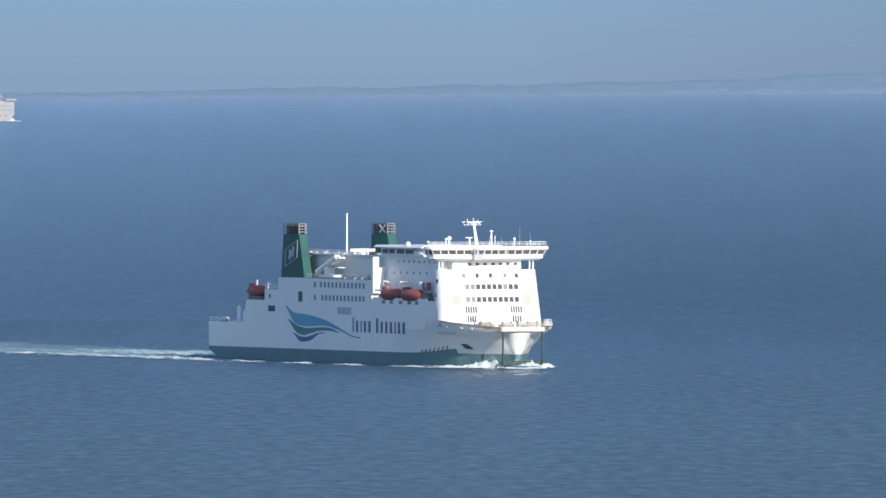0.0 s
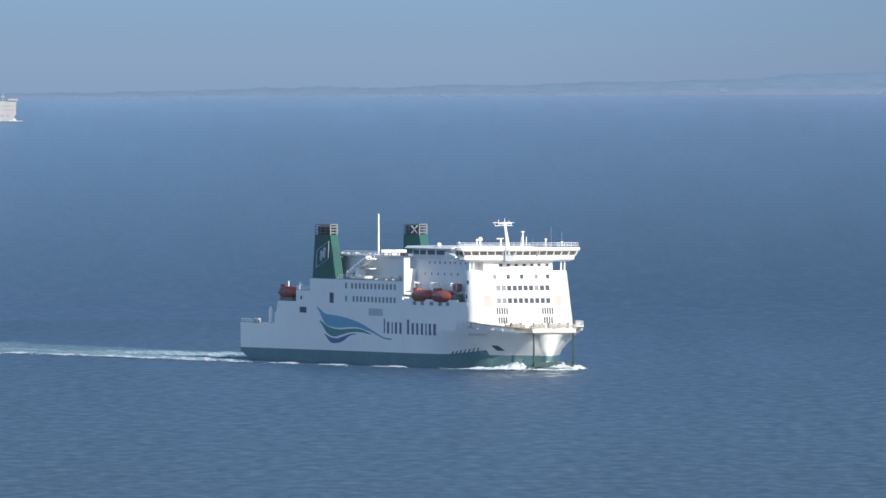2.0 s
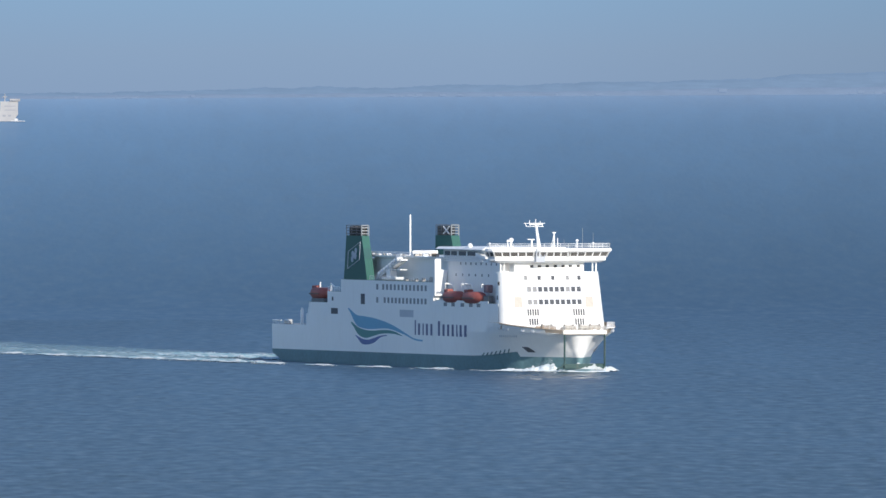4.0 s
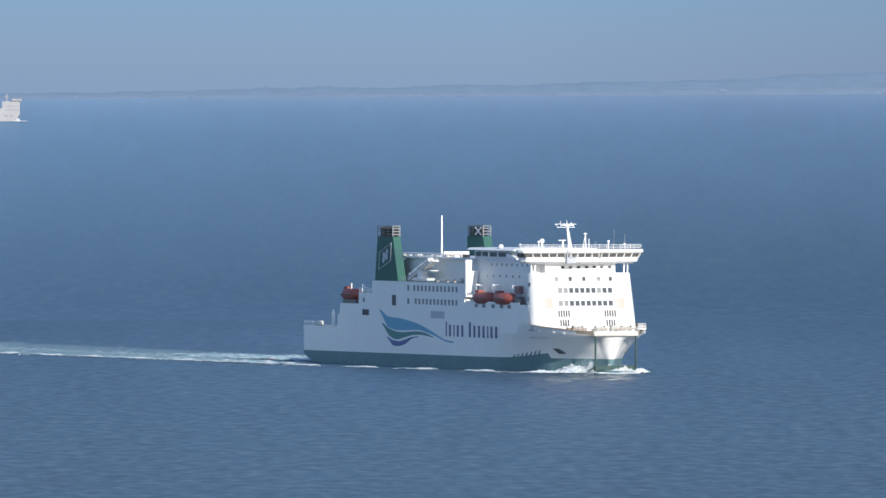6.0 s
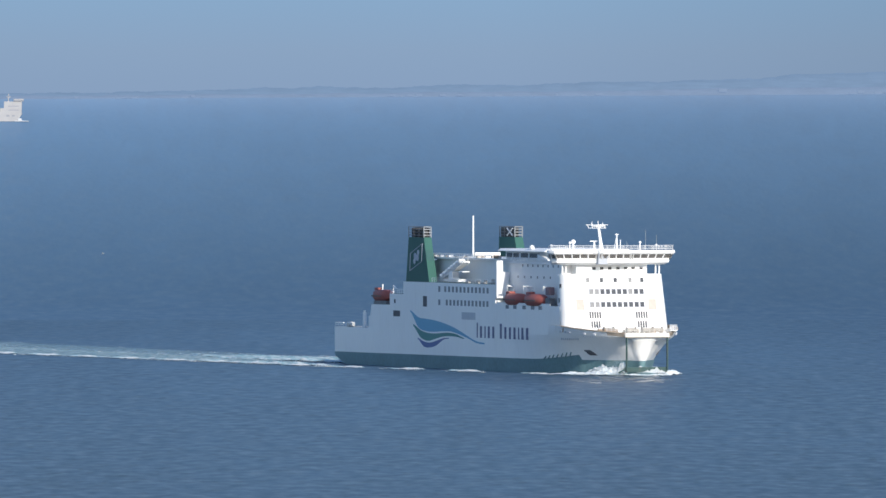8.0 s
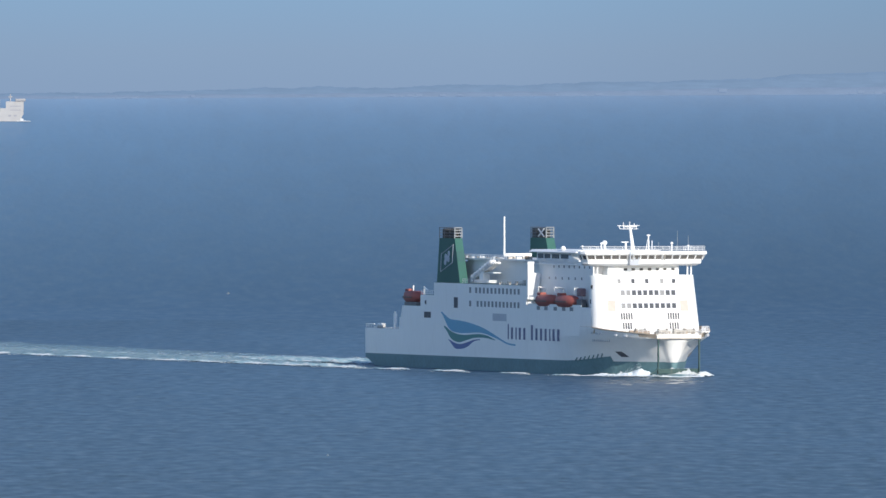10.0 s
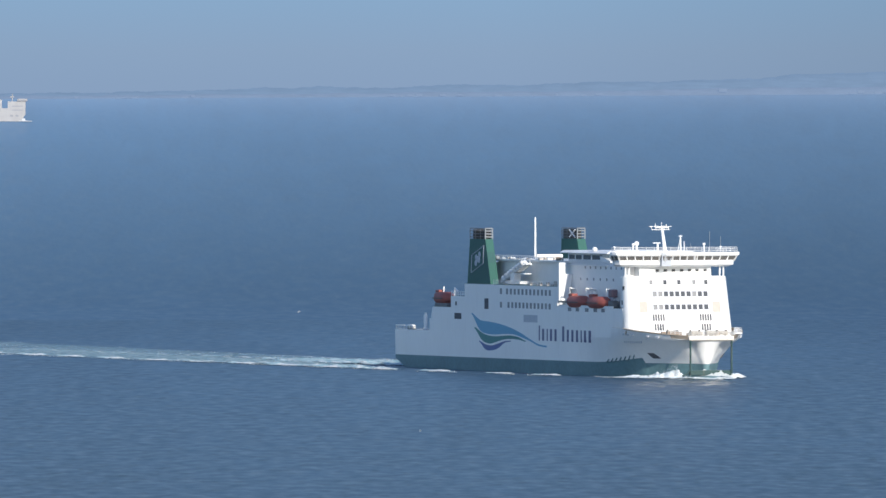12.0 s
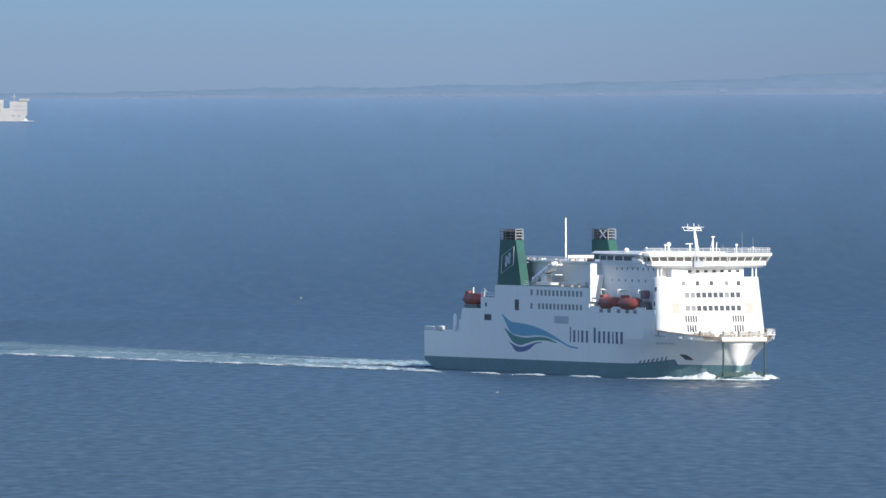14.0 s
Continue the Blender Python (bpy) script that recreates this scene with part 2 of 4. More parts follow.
def bars(rows, r, sides=6):
    bm = bmesh.new()
    for a, b in rows:
        bar(bm, a, b, r, sides)
    return bm


def prism(bm, outline, axis, a, b):
    """Extrudes an outline (pairs) along axis 'x', 'y' or 'z' from a to b."""
    put = {"x": lambda p, k: (k, p[0], p[1]), "y": lambda p, k: (p[0], k, p[1]), "z": lambda p, k: (p[0], p[1], k)}[axis]
    lo = [bm.verts.new(put(p, a)) for p in outline]
    hi = [bm.verts.new(put(p, b)) for p in outline]
    bm.faces.new(lo)
    bm.faces.new(hi[::-1])
    for i in range(len(lo)):
        j = (i + 1) % len(lo)
        bm.faces.new((lo[i], lo[j], hi[j], hi[i]))
    return bm


def railing(points, height=1.1, gap=2.0, r=0.045, rails=3):
    """Posts and rails along a line of points."""
    bm = bmesh.new()
    for a, b in zip(points, points[1:]):
        a, b = Vector(a), Vector(b)
        k = max(1, round((b - a).length / gap))
        for i in range(k + 1):
            p = a.lerp(b, i / k)
            bar(bm, p, p + Vector((0, 0, height)), r, 4)
        for j in range(rails):
            h = Vector((0, 0, height * (j + 1) / rails))
            bar(bm, a + h, b + h, r, 4)
    return bm


def lerp_table(table, x):
    for (x0, *v0), (x1, *v1) in zip(table, table[1:]):
        if x <= x1:
            k = max(0.0, min(1.0, (x - x0) / (x1 - x0)))
            return [a + (b - a) * k for a, b in zip(v0, v1)]
    return list(table[-1][1:])


# ---- the sea: one level sheet, closed by an upcurved backdrop that stands for distant water in hazy air ----
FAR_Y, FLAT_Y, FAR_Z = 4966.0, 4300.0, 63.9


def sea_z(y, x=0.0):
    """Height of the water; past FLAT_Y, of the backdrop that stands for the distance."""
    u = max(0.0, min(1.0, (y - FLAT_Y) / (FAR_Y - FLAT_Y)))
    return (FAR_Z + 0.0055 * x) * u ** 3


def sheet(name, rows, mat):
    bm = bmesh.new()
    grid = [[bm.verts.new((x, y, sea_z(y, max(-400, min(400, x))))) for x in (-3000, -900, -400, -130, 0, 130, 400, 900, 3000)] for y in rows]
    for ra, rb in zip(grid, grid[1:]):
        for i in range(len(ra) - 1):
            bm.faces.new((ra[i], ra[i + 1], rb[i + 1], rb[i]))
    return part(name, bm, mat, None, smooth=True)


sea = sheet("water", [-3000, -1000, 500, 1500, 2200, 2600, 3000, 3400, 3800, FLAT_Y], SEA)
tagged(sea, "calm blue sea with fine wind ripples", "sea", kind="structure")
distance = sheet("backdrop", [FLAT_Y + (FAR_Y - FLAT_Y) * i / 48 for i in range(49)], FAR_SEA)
tagged(distance, "raised backdrop of distant water with painted horizon haze", "sea", kind="structure")


# ---- coast far across the water ----
def coast():
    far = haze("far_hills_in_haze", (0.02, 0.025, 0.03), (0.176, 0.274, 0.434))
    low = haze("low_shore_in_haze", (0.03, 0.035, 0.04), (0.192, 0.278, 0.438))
    ridge = [(-160, 1.9), (-110, 2.0), (-90, 2.4), (-66, 3.0), (-42, 3.6), (-18, 2.9), (2, 4.0), (22, 3.7), (50, 4.5), (80, 4.8),
             (100, 5.4), (120, 6.7), (148, 7.6), (200, 8.4)]
    shore = [(-160, 0.9), (-60, 1.2), (0, 1.5), (60, 1.7), (110, 2.4), (200, 2.6)]
    root = tagged(new("distant_coast"), "low hazy blue hills along the far shore", "coast", kind="structure")
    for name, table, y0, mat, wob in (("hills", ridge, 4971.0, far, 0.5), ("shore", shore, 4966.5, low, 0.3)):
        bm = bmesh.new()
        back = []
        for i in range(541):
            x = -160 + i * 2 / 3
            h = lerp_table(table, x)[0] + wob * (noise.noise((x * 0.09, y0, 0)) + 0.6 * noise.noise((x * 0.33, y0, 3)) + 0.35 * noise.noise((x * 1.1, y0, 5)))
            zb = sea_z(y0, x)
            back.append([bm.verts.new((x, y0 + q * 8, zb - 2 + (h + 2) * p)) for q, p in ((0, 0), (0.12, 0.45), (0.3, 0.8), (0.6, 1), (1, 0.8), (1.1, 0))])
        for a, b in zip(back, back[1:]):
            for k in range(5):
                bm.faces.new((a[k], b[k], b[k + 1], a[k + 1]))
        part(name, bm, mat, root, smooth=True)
    # sunlight on the buildings painted as a paler glow
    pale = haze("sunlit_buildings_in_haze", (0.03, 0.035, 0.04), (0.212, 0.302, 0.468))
    rnd = random.Random(4)
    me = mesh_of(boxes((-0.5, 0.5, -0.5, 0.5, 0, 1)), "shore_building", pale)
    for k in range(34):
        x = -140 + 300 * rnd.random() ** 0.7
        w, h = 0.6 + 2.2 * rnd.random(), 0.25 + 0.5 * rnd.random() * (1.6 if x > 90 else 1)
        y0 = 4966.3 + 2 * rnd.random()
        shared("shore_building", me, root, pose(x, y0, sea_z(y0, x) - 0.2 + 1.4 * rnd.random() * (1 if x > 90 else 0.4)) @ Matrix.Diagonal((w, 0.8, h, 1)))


coast()


def sky_backdrop():
    """The hazy air low over the far shore."""
    m = bpy.data.materials.new("hazy_sky")
    m.use_nodes = True
    n, l = m.node_tree.nodes, m.node_tree.links
    n.remove(n["Principled BSDF"])
    em = n.new("ShaderNodeEmission")
    tc = n.new("ShaderNodeTexCoord")
    sp = n.new("ShaderNodeSeparateXYZ")
    l.new(tc.outputs["Object"], sp.inputs[0])
    r = n.new("ShaderNodeMapRange")
    r.inputs[1].default_value, r.inputs[2].default_value = 0.0, 34.0
    l.new(sp.outputs["Z"], r.inputs[0])
    ramp = n.new("ShaderNodeValToRGB")
    e = ramp.color_ramp.elements
    e[0].position, e[0].color = 0.0, (0.246, 0.351, 0.522, 1)
    e[1].position, e[1].color = 1.0, (0.250, 0.400, 0.590, 1)
    q = e.new(0.45)
    q.color = (0.257, 0.371, 0.538, 1)
    l.new(r.outputs[0], ramp.inputs[0])
    l.new(ramp.outputs[0], em.inputs[0])
    # sky glow dimmed towards the right, a vignette painted into the backdrop
    right_fade = n.new("ShaderNodeMapRange")
    right_fade.inputs[1].default_value, right_fade.inputs[2].default_value, right_fade.inputs[3].default_value, right_fade.inputs[4].default_value = 20.0, 150.0, 1.0, 0.885
    l.new(sp.outputs["X"], right_fade.inputs[0])
    l.new(right_fade.outputs[0], em.inputs[1])
    l.new(em.outputs[0], n["Material Output"].inputs[0])
    bm = bmesh.new()
    ring = [[bm.verts.new((x, 4988 - x * x / 9950, z)) for z in (-3, 120)] for x in range(-1200, 1201, 100)]
    for a, b in zip(ring, ring[1:]):
        bm.faces.new((a[0], b[0], b[1], a[1]))
    o = part("backdrop", bm, m, None, smooth=True)
    o.matrix_basis = pose(0, 0, FAR_Z)
    tagged(o, "pale blue hazy sky low over the horizon", "sky", kind="structure")


sky_backdrop()


# ---- the ferry ----
def hull_half(x, z):
    """Half breadth of the hull at x metres from the stern and z above the water."""
    wl, dk, p = lerp_table([(0, 13.75, 13.9, 1.0), (20, 13.9, 13.9, 1.0), (118, 13.9, 13.9, 1.0), (132, 12.7, 13.9, 1.4), (142, 10.9, 13.9, 1.6),
                            (150, 8.9, 13.75, 1.8), (156, 6.5, 12.4, 2.0), (161, 4.0, 10.7, 2.2), (166, 1.0, 8.2, 2.3)], x)
    return wl + (dk - wl) * max(0.0, min(z, 9.0) / 9.0) ** p + 0.42 * max(0.0, z - 9.0) * max(0.0, min(1.0, (x - 146) / 10))


def sheer(x):
    """Top edge of the hull: main deck aft, bulwark round the forecastle."""
    return 9.0 if x < 142.9 else 11.4 - 1.6 * max(0.0, x - 150) / 22


def boot_line(x):
    """Height of the edge between green bottom paint and white hull; worn higher where fenders and tugs rub."""
    extra = 0.0
    if 134 < x < 152:
        extra = 1.2 * ((x - 134) / 18) ** 1.3
    return 2.95 + 0.003 * x + extra


STEM = {-2: 168.0, 0: 167.8, 3: 168.2, 5: 168.8, 8.0: 169.9}     # where the stem stands at each height
CONE = {-2: 0.6, 0: 0.6, 3: 1.0, 5: 2.0, 8.0: 3.6}                # half breadth of the rounded stem
LIP = ((167.2, 7.5), (168.4, 6.8), (169.4, 6.05), (170.3, 5.3), (170.5, 2.6), (170.55, 0))


def nose(z, k):
    """Point k of 6 round the stem at height z: flared flanks, then a rounded cone under the broad lip."""
    if z == 9.0:
        return LIP[k]
    x0, r, h = STEM[z] - 0.75 * CONE[z], CONE[z], hull_half(166, z)
    x0 = max(x0, 166.4)
    if k == 0:
        return (166 + x0) / 2, (h + r) / 2
    a = radians((0, 28, 52, 73, 90)[k - 1])
    return x0 + (STEM[z] - x0) * math.sin(a), r * math.cos(a)


def hull_parts(ferry):
    xs = [0, 4, 8, 14, 20, 45, 70, 95, 118, 125, 132, 137, 142.8, 143, 146, 150, 151.9, 152.1, 156, 158.5, 161, 163.5, 166]
    levels = [-2, 0, None, 5, 8.0, 9.0, "top"]
    rings = {}
    for side in (-1, 1):
        cols = []
        for x in xs:
            zs = [boot_line(x) if z is None else sheer(x) + 0.002 if z == "top" else z for z in levels]
            rise = 2.3 - 0.30 * x                       # the counter lifts clear of the water aft
            zs[0], zs[1] = max(-2.0, rise - 0.2), max(0.0, rise)
            cols.append([(x, side * hull_half(x, z), z) for z in zs])
        for k in range(6):
            col = [(nose(3 if z is None else z, k)[0], side * nose(3 if z is None else z, k)[1], 3.4 if z is None else z) for z in levels[:-1]]
            cols.append(col + [(col[-1][0], col[-1][1] + side * (0.3 - 0.1 * min(k, 3)), sheer(col[-1][0]))])
        rings[side] = cols
    for name, lo, hi, mat, label in (("boot_topping", 0, 2, GREEN, "green bottom paint at the waterline"), ("hull", 2, 6, HULLW, "white steel hull")):
        bm = bmesh.new()
        for side in (-1, 1):
            vs = [[bm.verts.new(c[j]) for j in range(lo, hi + 1)] for c in rings[side]]
            for a, b in zip(vs, vs[1:]):
                for j in range(hi - lo):
                    bm.faces.new((a[j], b[j], b[j + 1], a[j + 1]))
        bmesh.ops.remove_doubles(bm, verts=bm.verts, dist=0.0005)
        bm.verts.ensure_lookup_table()
        st = sorted((v for v in bm.verts if abs(v.co.x) < 0.01), key=lambda v: v.co.z)
        lefts, rights = [v for v in st if v.co.y < 0], [v for v in st if v.co.y > 0]
        for i in range(len(lefts) - 1):
            bm.faces.new((lefts[i], rights[i], rights[i + 1], lefts[i + 1]))
        o = part(name, bm, mat, ferry, label)
        for p in o.data.polygons:
            p.use_smooth = p.center.x > 119
        o.data.set_sharp_from_angle(angle=radians(48))
    # decks
    edge = [(x, hull_half(x, 9.0) - (0.75 if x > 118 else 0)) for x in xs] + [(167.6, 6.2), (169.6, 4.9)]
    bm = bmesh.new()
    prism(bm, [(x, -y + 0.02) for x, y in edge] + [(x, y - 0.02) for x, y in edge[::-1]], "z", 8.7, 9.0)
    part("main_deck", bm, GREY, ferry, "grey painted steel deck")
    # bulwark round the forecastle, dropping towards the stem
    line = [(x, hull_half(x, 9.0)) for x in (143.1, 146, 150, 153, 156, 158.5, 161, 163.5, 166)] + [(168.4, 6.8), (170.4, 5.35)]
    for side in (-1, 1):
        bm = bmesh.new()
        ring = []
        for x, y in line:
            zt = sheer(x)
            ring.append([bm.verts.new((x, side * q, z)) for q, z in ((y - 0.06, 8.95), (y - 0.02 + 0.42 * (zt - 9) * max(0, min(1, (x - 146) / 10)), zt + 0.03), (y - 0.25, zt + 0.03), (y - 0.35, 8.95))])
        for a, b in zip(ring, ring[1:]):
            for j in range(4):
                bm.faces.new((a[j], b[j], b[(j + 1) % 4], a[(j + 1) % 4]))
        bm.faces.new(ring[0]), bm.faces.new(ring[-1][::-1])
        part("bulwark", bm, WORN, ferry, "worn brownish bulwark edge")
    part("bow_lip", boxes((170.0, 170.8, -5.5, 5.5, 8.95, 9.8), bevel=0.08), LIPPAINT, ferry, "thick rust-streaked white edge of the forecastle")
    part("rust_line", boxes((170.1, 170.88, -5.52, 5.52, 8.84, 8.95)), WORN, ferry, "rusty lower edge of the forecastle lip")
    # guide posts and the bulb beneath
    for side in (-1, 1):
        part("guide_post", boxes((170.2, 170.75, side * 5.05 - 0.15, side * 5.05 + 0.15, 1.2, 8.95), bevel=0.04), POST, ferry, "slim green vertical bow guide post")
    part("cross_beam", boxes((169.7, 170.2, -5.2, 5.2, 0.8, 2.0), bevel=0.15), POST, ferry, "green beam joining the bow guide posts")
    bm = bmesh.new()
    for a, b in (((170.4, -5.0, 2.3), (170.4, -5.7, 1.3)), ((170.4, -5.7, 1.3), (170.4, -7.0, 0.7))):
        bar(bm, a, b, 0.20, 8)
    part("post_foot", bm, POST, ferry, "dark green curved foot of the guide post")
    # rubbed brown edge along the top of the bulwark
    for side in (-1, 1):
        edge = [(x, side * (hull_half(x, sheer(x)) + 0.03), sheer(x) - 0.06) for x in (151.6, 152.8, 154, 156, 158.5, 161, 163.5, 166)] + [(168.4, side * 7.1, sheer(168.4) - 0.06), (170.3, side * 5.5, 9.75)]
        part("rubbing_strake", bars(list(zip(edge, edge[1:])), 0.17, 6), WORN, ferry, "rust-brown worn rubbing strake")
    bm = bmesh.new()
    bmesh.ops.create_uvsphere(bm, u_segments=24, v_segments=12, radius=1, matrix=Matrix.Translation((168.5, 0, -1.2)) @ Matrix.Diagonal((6.0, 5.4, 2.1, 1)))
    part("bulbous_bow", bm, GREEN, ferry, "green bulb just breaking the surface", smooth=True)
    # forecastle gear
    for x, y in ((157, -6), (161, -4.5), (158, 5.5), (163, 3.5), (166, -3), (167, 2.5), (163, -7)):
        bm = boxes((x - 0.6, x + 0.6, y - 0.2, y + 0.2, 9.0, 10.2))
        bar(bm, (x, y - 0.9, 10.1), (x, y + 0.9, 10.1), 0.55, 10)
        part("mooring_winch", bm, RUST, ferry, "weathered brown mooring winch")

    for x, y, h in ((153.5, -10.5, 0.9), (155.0, -8.0, 1.3), (158.6, -7.8, 0.9), (160.0, -1.5, 1.2), (162.0, 0.8, 1.6), (165.0, 5.6, 1.1), (168.2, -1.0, 1.0), (168.8, 1.6, 1.2), (164.6, -1.2, 1.1), (168.4, 4.2, 1.2)):
        bm = bmesh.new()
        for q in (-0.32, 0.32):
            bar(bm, (x, y + q, 9.0), (x, y + q, 9.0 + h), 0.2, 8)
            bar(bm, (x, y + q, 9.0 + h), (x, y + q, 9.12 + h), 0.27, 8)
        box(bm, x - 0.3, x + 0.3, y - 0.6, y + 0.6, 9.0, 9.2)
        part("bollard", bm, WORN, ferry, "worn twin mooring bollard")
    for side in (-1, 1):
        pts = [(166, side * 8.2, 10.2), (168.4, side * 6.9, 10.05), (170.4, side * 5.4, 9.8)]
        part("bow_rail", railing(pts, 1.1, 1.2, 0.06), WHITE, ferry)
    part("bow_rail", railing([(170.4, -5.4, 9.8), (170.4, 5.4, 9.8)], 1.0, 1.2, 0.06), LIPPAINT, ferry, "weathered white steel rail")
    for x, y, w in ((167.5, 1.2, 1.0), (167.0, -2.6, 0.8), (165.5, 4.6, 0.8), (160.5, -5.6, 0.9)):
        bm = boxes((x - 0.7, x + 0.7, y - w - 0.25, y - w, 9.0, 10.9), (x - 0.7, x + 0.7, y + w, y + w + 0.25, 9.0, 10.9), (x - 0.9, x + 0.9, y - w, y + w, 9.0, 9.5))
        bar(bm, (x, y - w, 10.5), (x, y + w, 10.5), 0.5, 12)
        for q in (-w - 0.3, w + 0.3):
            bar(bm, (x, y + q - 0.08, 10.5), (x, y + q + 0.08, 10.5), 0.75, 14)
        part("windlass", bm, DULL, ferry, "dull brown anchor windlass")
    part("bow_platform", boxes((165, 169.6, 6.2, 8.0, 10.3, 10.55)), WHITE, ferry, "small railed platform at the bow")
    part("platform_rail", railing([(165, 7.9, 10.55), (169.5, 7.9, 10.55), (169.5, 6.2, 10.55)], 1.1, 1.1, 0.06), WHITE, ferry)
    part("vent_pipe", bars([((156, -4.7, 9.0), (156, -4.7, 12.9)), ((156, -4.7, 12.9), (156.3, -5.2, 13.3))], 0.16, 6), WHITE, ferry)
    # anchor pocket and mooring openings
    for side in (-1, 1):
        bm = bmesh.new()
        c = [(x, side * (hull_half(x, z) + 0.30), z) for x, z in ((154.8, 5.75), (156.7, 5.75), (157.6, 4.5), (155.7, 4.5))]
        inner = [(x, y - side * 0.7, z) for x, y, z in c]
        a, b = [bm.verts.new(p) for p in c], [bm.verts.new(p) for p in inner]
        bm.faces.new(a), bm.faces.new(b[::-1])
        for i in range(4):
            bm.faces.new((a[i], a[(i + 1) % 4], b[(i + 1) % 4], b[i]))
        part("anchor_pocket", bm, DARK, ferry, "dark square anchor pocket")
    me = mesh_of(boxes((-0.45, 0.45, -0.2, 0.2, -0.26, 0.26), bevel=0.1), "mooring_port", PALE)
    for x in (151.0, 152.8, 154.6, 160.0, 163.0):
        for side in (-1, 1):
            shared("mooring_port", me, ferry, pose(x, side * (hull_half(x, 10.1) + 0.02), 10.1 - 0.05 * (x - 150), 0, 0, side * -10 if x < 158 else side * -24))
    for k in range(7):
        x = 136.5 + 2.0 * k
        z = boot_line(x)
        a, b = (x, -hull_half(x, z + 0.1) - 0.03, z - 0.1), (x + 1.3, -hull_half(x + 1.3, z + 0.9) - 0.03, z + 0.55 + 0.06 * k)
        part("rub_mark", bars([(a, b)], 0.16, 5), GREEN, ferry)
    # name on the bow as plain bars
    for k in range(9):
        x = 149.6 + 0.8 * k
        y = -hull_half(x, 8.3) - 0.10
        part("name_bar", boxes((x, x + 0.6, y - 0.04, y + 0.04, 8.05, 8.5)), PALE, ferry)


def front_x(z):
    return 152.1 - 2.6 * (z - 11) / 12.3


def front_plan(z):
    """Outline of the front house at height z: a short block with wide quarter-round corners."""
    f, w = front_x(z), 13.2 - 0.5 * (z - 11) / 12.3
    r = 2.7
    half = [(f - r - 0.1, w)] + [(f - r + r * math.sin(a), w - r + r * math.cos(a)) for a in (math.pi / 2 * k / 8 for k in range(9))]
    return [(x, -y) for x, y in half] + [(x, y) for x, y in half[::-1]]


def superstructure(ferry):
    # after part and long side: one stepped block
    bm = bmesh.new()
    prism(bm, [(23.4, 9.0), (25.6, 14.7), (38, 14.7), (38, 17.4), (47.2, 17.4), (47.2, 20.4), (108.5, 20.4), (108.5, 15.8), (128, 15.8), (128, 9.0)], "y", -13.9, 13.9)
    prism(bm, [(128, -13.9), (148.4, -13.08), (148.4, 12.2), (128, 13.9)], "z", 9.0, 15.8)
    part("deckhouse_sides", bm, HULLW, ferry, "tall white stepped ship side")
    for r in ((24.5, 37.9, 14.7), (38.1, 47.1, 17.4), (47.3, 108.4, 20.4), (108.7, 142.9, 15.8)):
        wide = 13.0 if r[0] > 108 else 13.75
        part("deck_covering", boxes((r[0], r[1], -wide, wide, r[2], r[2] + 0.06)), DECK, ferry, "dark green deck paint")
    # middle house set in from the side
    part("middle_house", boxes((57.5, 109, -9.3, 9.3, 20.4, 26.0), bevel=0.15), WHITE, ferry)
    part("upper_deck", boxes((57.2, 109.5, -10.4, 10.4, 26.0, 26.35)), WHITE, ferry)
    # windbreak across the deck, its forward face in the sun
    part("windbreak", boxes((85.7, 86.0, -10.4, -3.9, 27.0, 27.7), bevel=0.04), WHITE, ferry, "white steel windbreak across the upper deck")
    for y0, y1, h, mat in ((-10.3, -9.2, 0.55, BEIGE), (-9.0, -8.5, 0.62, DULL), (-8.2, -6.9, 0.5, WHITE), (-6.6, -6.0, 0.62, BEIGE), (-5.6, -4.4, 0.58, PALE)):
        part("deck_box", boxes((86.4, 87.4, y0, y1, 26.35, 26.35 + h), bevel=0.06), mat, ferry, "small weathered deck box")
    for y in (-10.2, -8.1, -6.0, -4.1):
        part("windbreak_stay", bars([((85.85, y, 27.0), (85.85, y, 26.35)), ((85.7, y, 27.5), (84.7, y, 26.35))], 0.07, 5), WHITE, ferry)
    bm = bmesh.new()
    prism(bm, [(-10.42, 25.98), (-9.6, 26.45), (-9.3, 26.45), (-9.3, 25.98)], "x", 57.4, 98.8)
    part("deck_edge", bm, WHITE, ferry)
    # vents and boxes along the deck edge
    rnd = random.Random(11)
    for k in range(12):
        x, w, h = 59.2 + 2.05 * k + rnd.uniform(-0.4, 0.4), rnd.uniform(0.4, 0.75), rnd.uniform(0.22, 0.42)
        bm = boxes((x - 0.4, x + 0.4, -9.9 - w, -9.9 + w * 0.4, 26.45, 26.45 + h), bevel=0.06)
        part("deck_vent", bm, (WHITE, BEIGE, WHITE)[k % 3], ferry)
    for r in ((97.3, 98.4, -10.1, -8.9, 26.35, 27.2), (98.8, 99.9, -10.1, -8.9, 26.35, 27.1)):
        part("vent_drum", boxes(r, bevel=0.25), RUST, ferry)
    part("boat_deck_wall", boxes((108.5, 144, -10.6, 10.6, 15.8, 26.0), (143.5, 147.1, -11.9, 11.9, 15.8, 23.2), bevel=0.3), HULLW, ferry)
    # front: rounded corners, leaning back
    bm = bmesh.new()
    lv = [9.0, 11.0, 14.0, 17.0, 20.0, 23.3]
    ring = [[bm.verts.new((x, y, z)) for x, y in front_plan(z)] for z in lv]
    for a, b in zip(ring, ring[1:]):
        for i in range(len(a)):
            j = (i + 1) % len(a)
            bm.faces.new((a[i], a[j], b[j], b[i]))
    bm.faces.new(ring[-1])
    front = part("front_house", bm, WHITE, ferry, "white rounded front with rows of windows")
    part("front_neck", boxes((140, 147.2, -8.5, 9.2, 23.2, 26.0), bevel=0.25), WHITE, ferry)
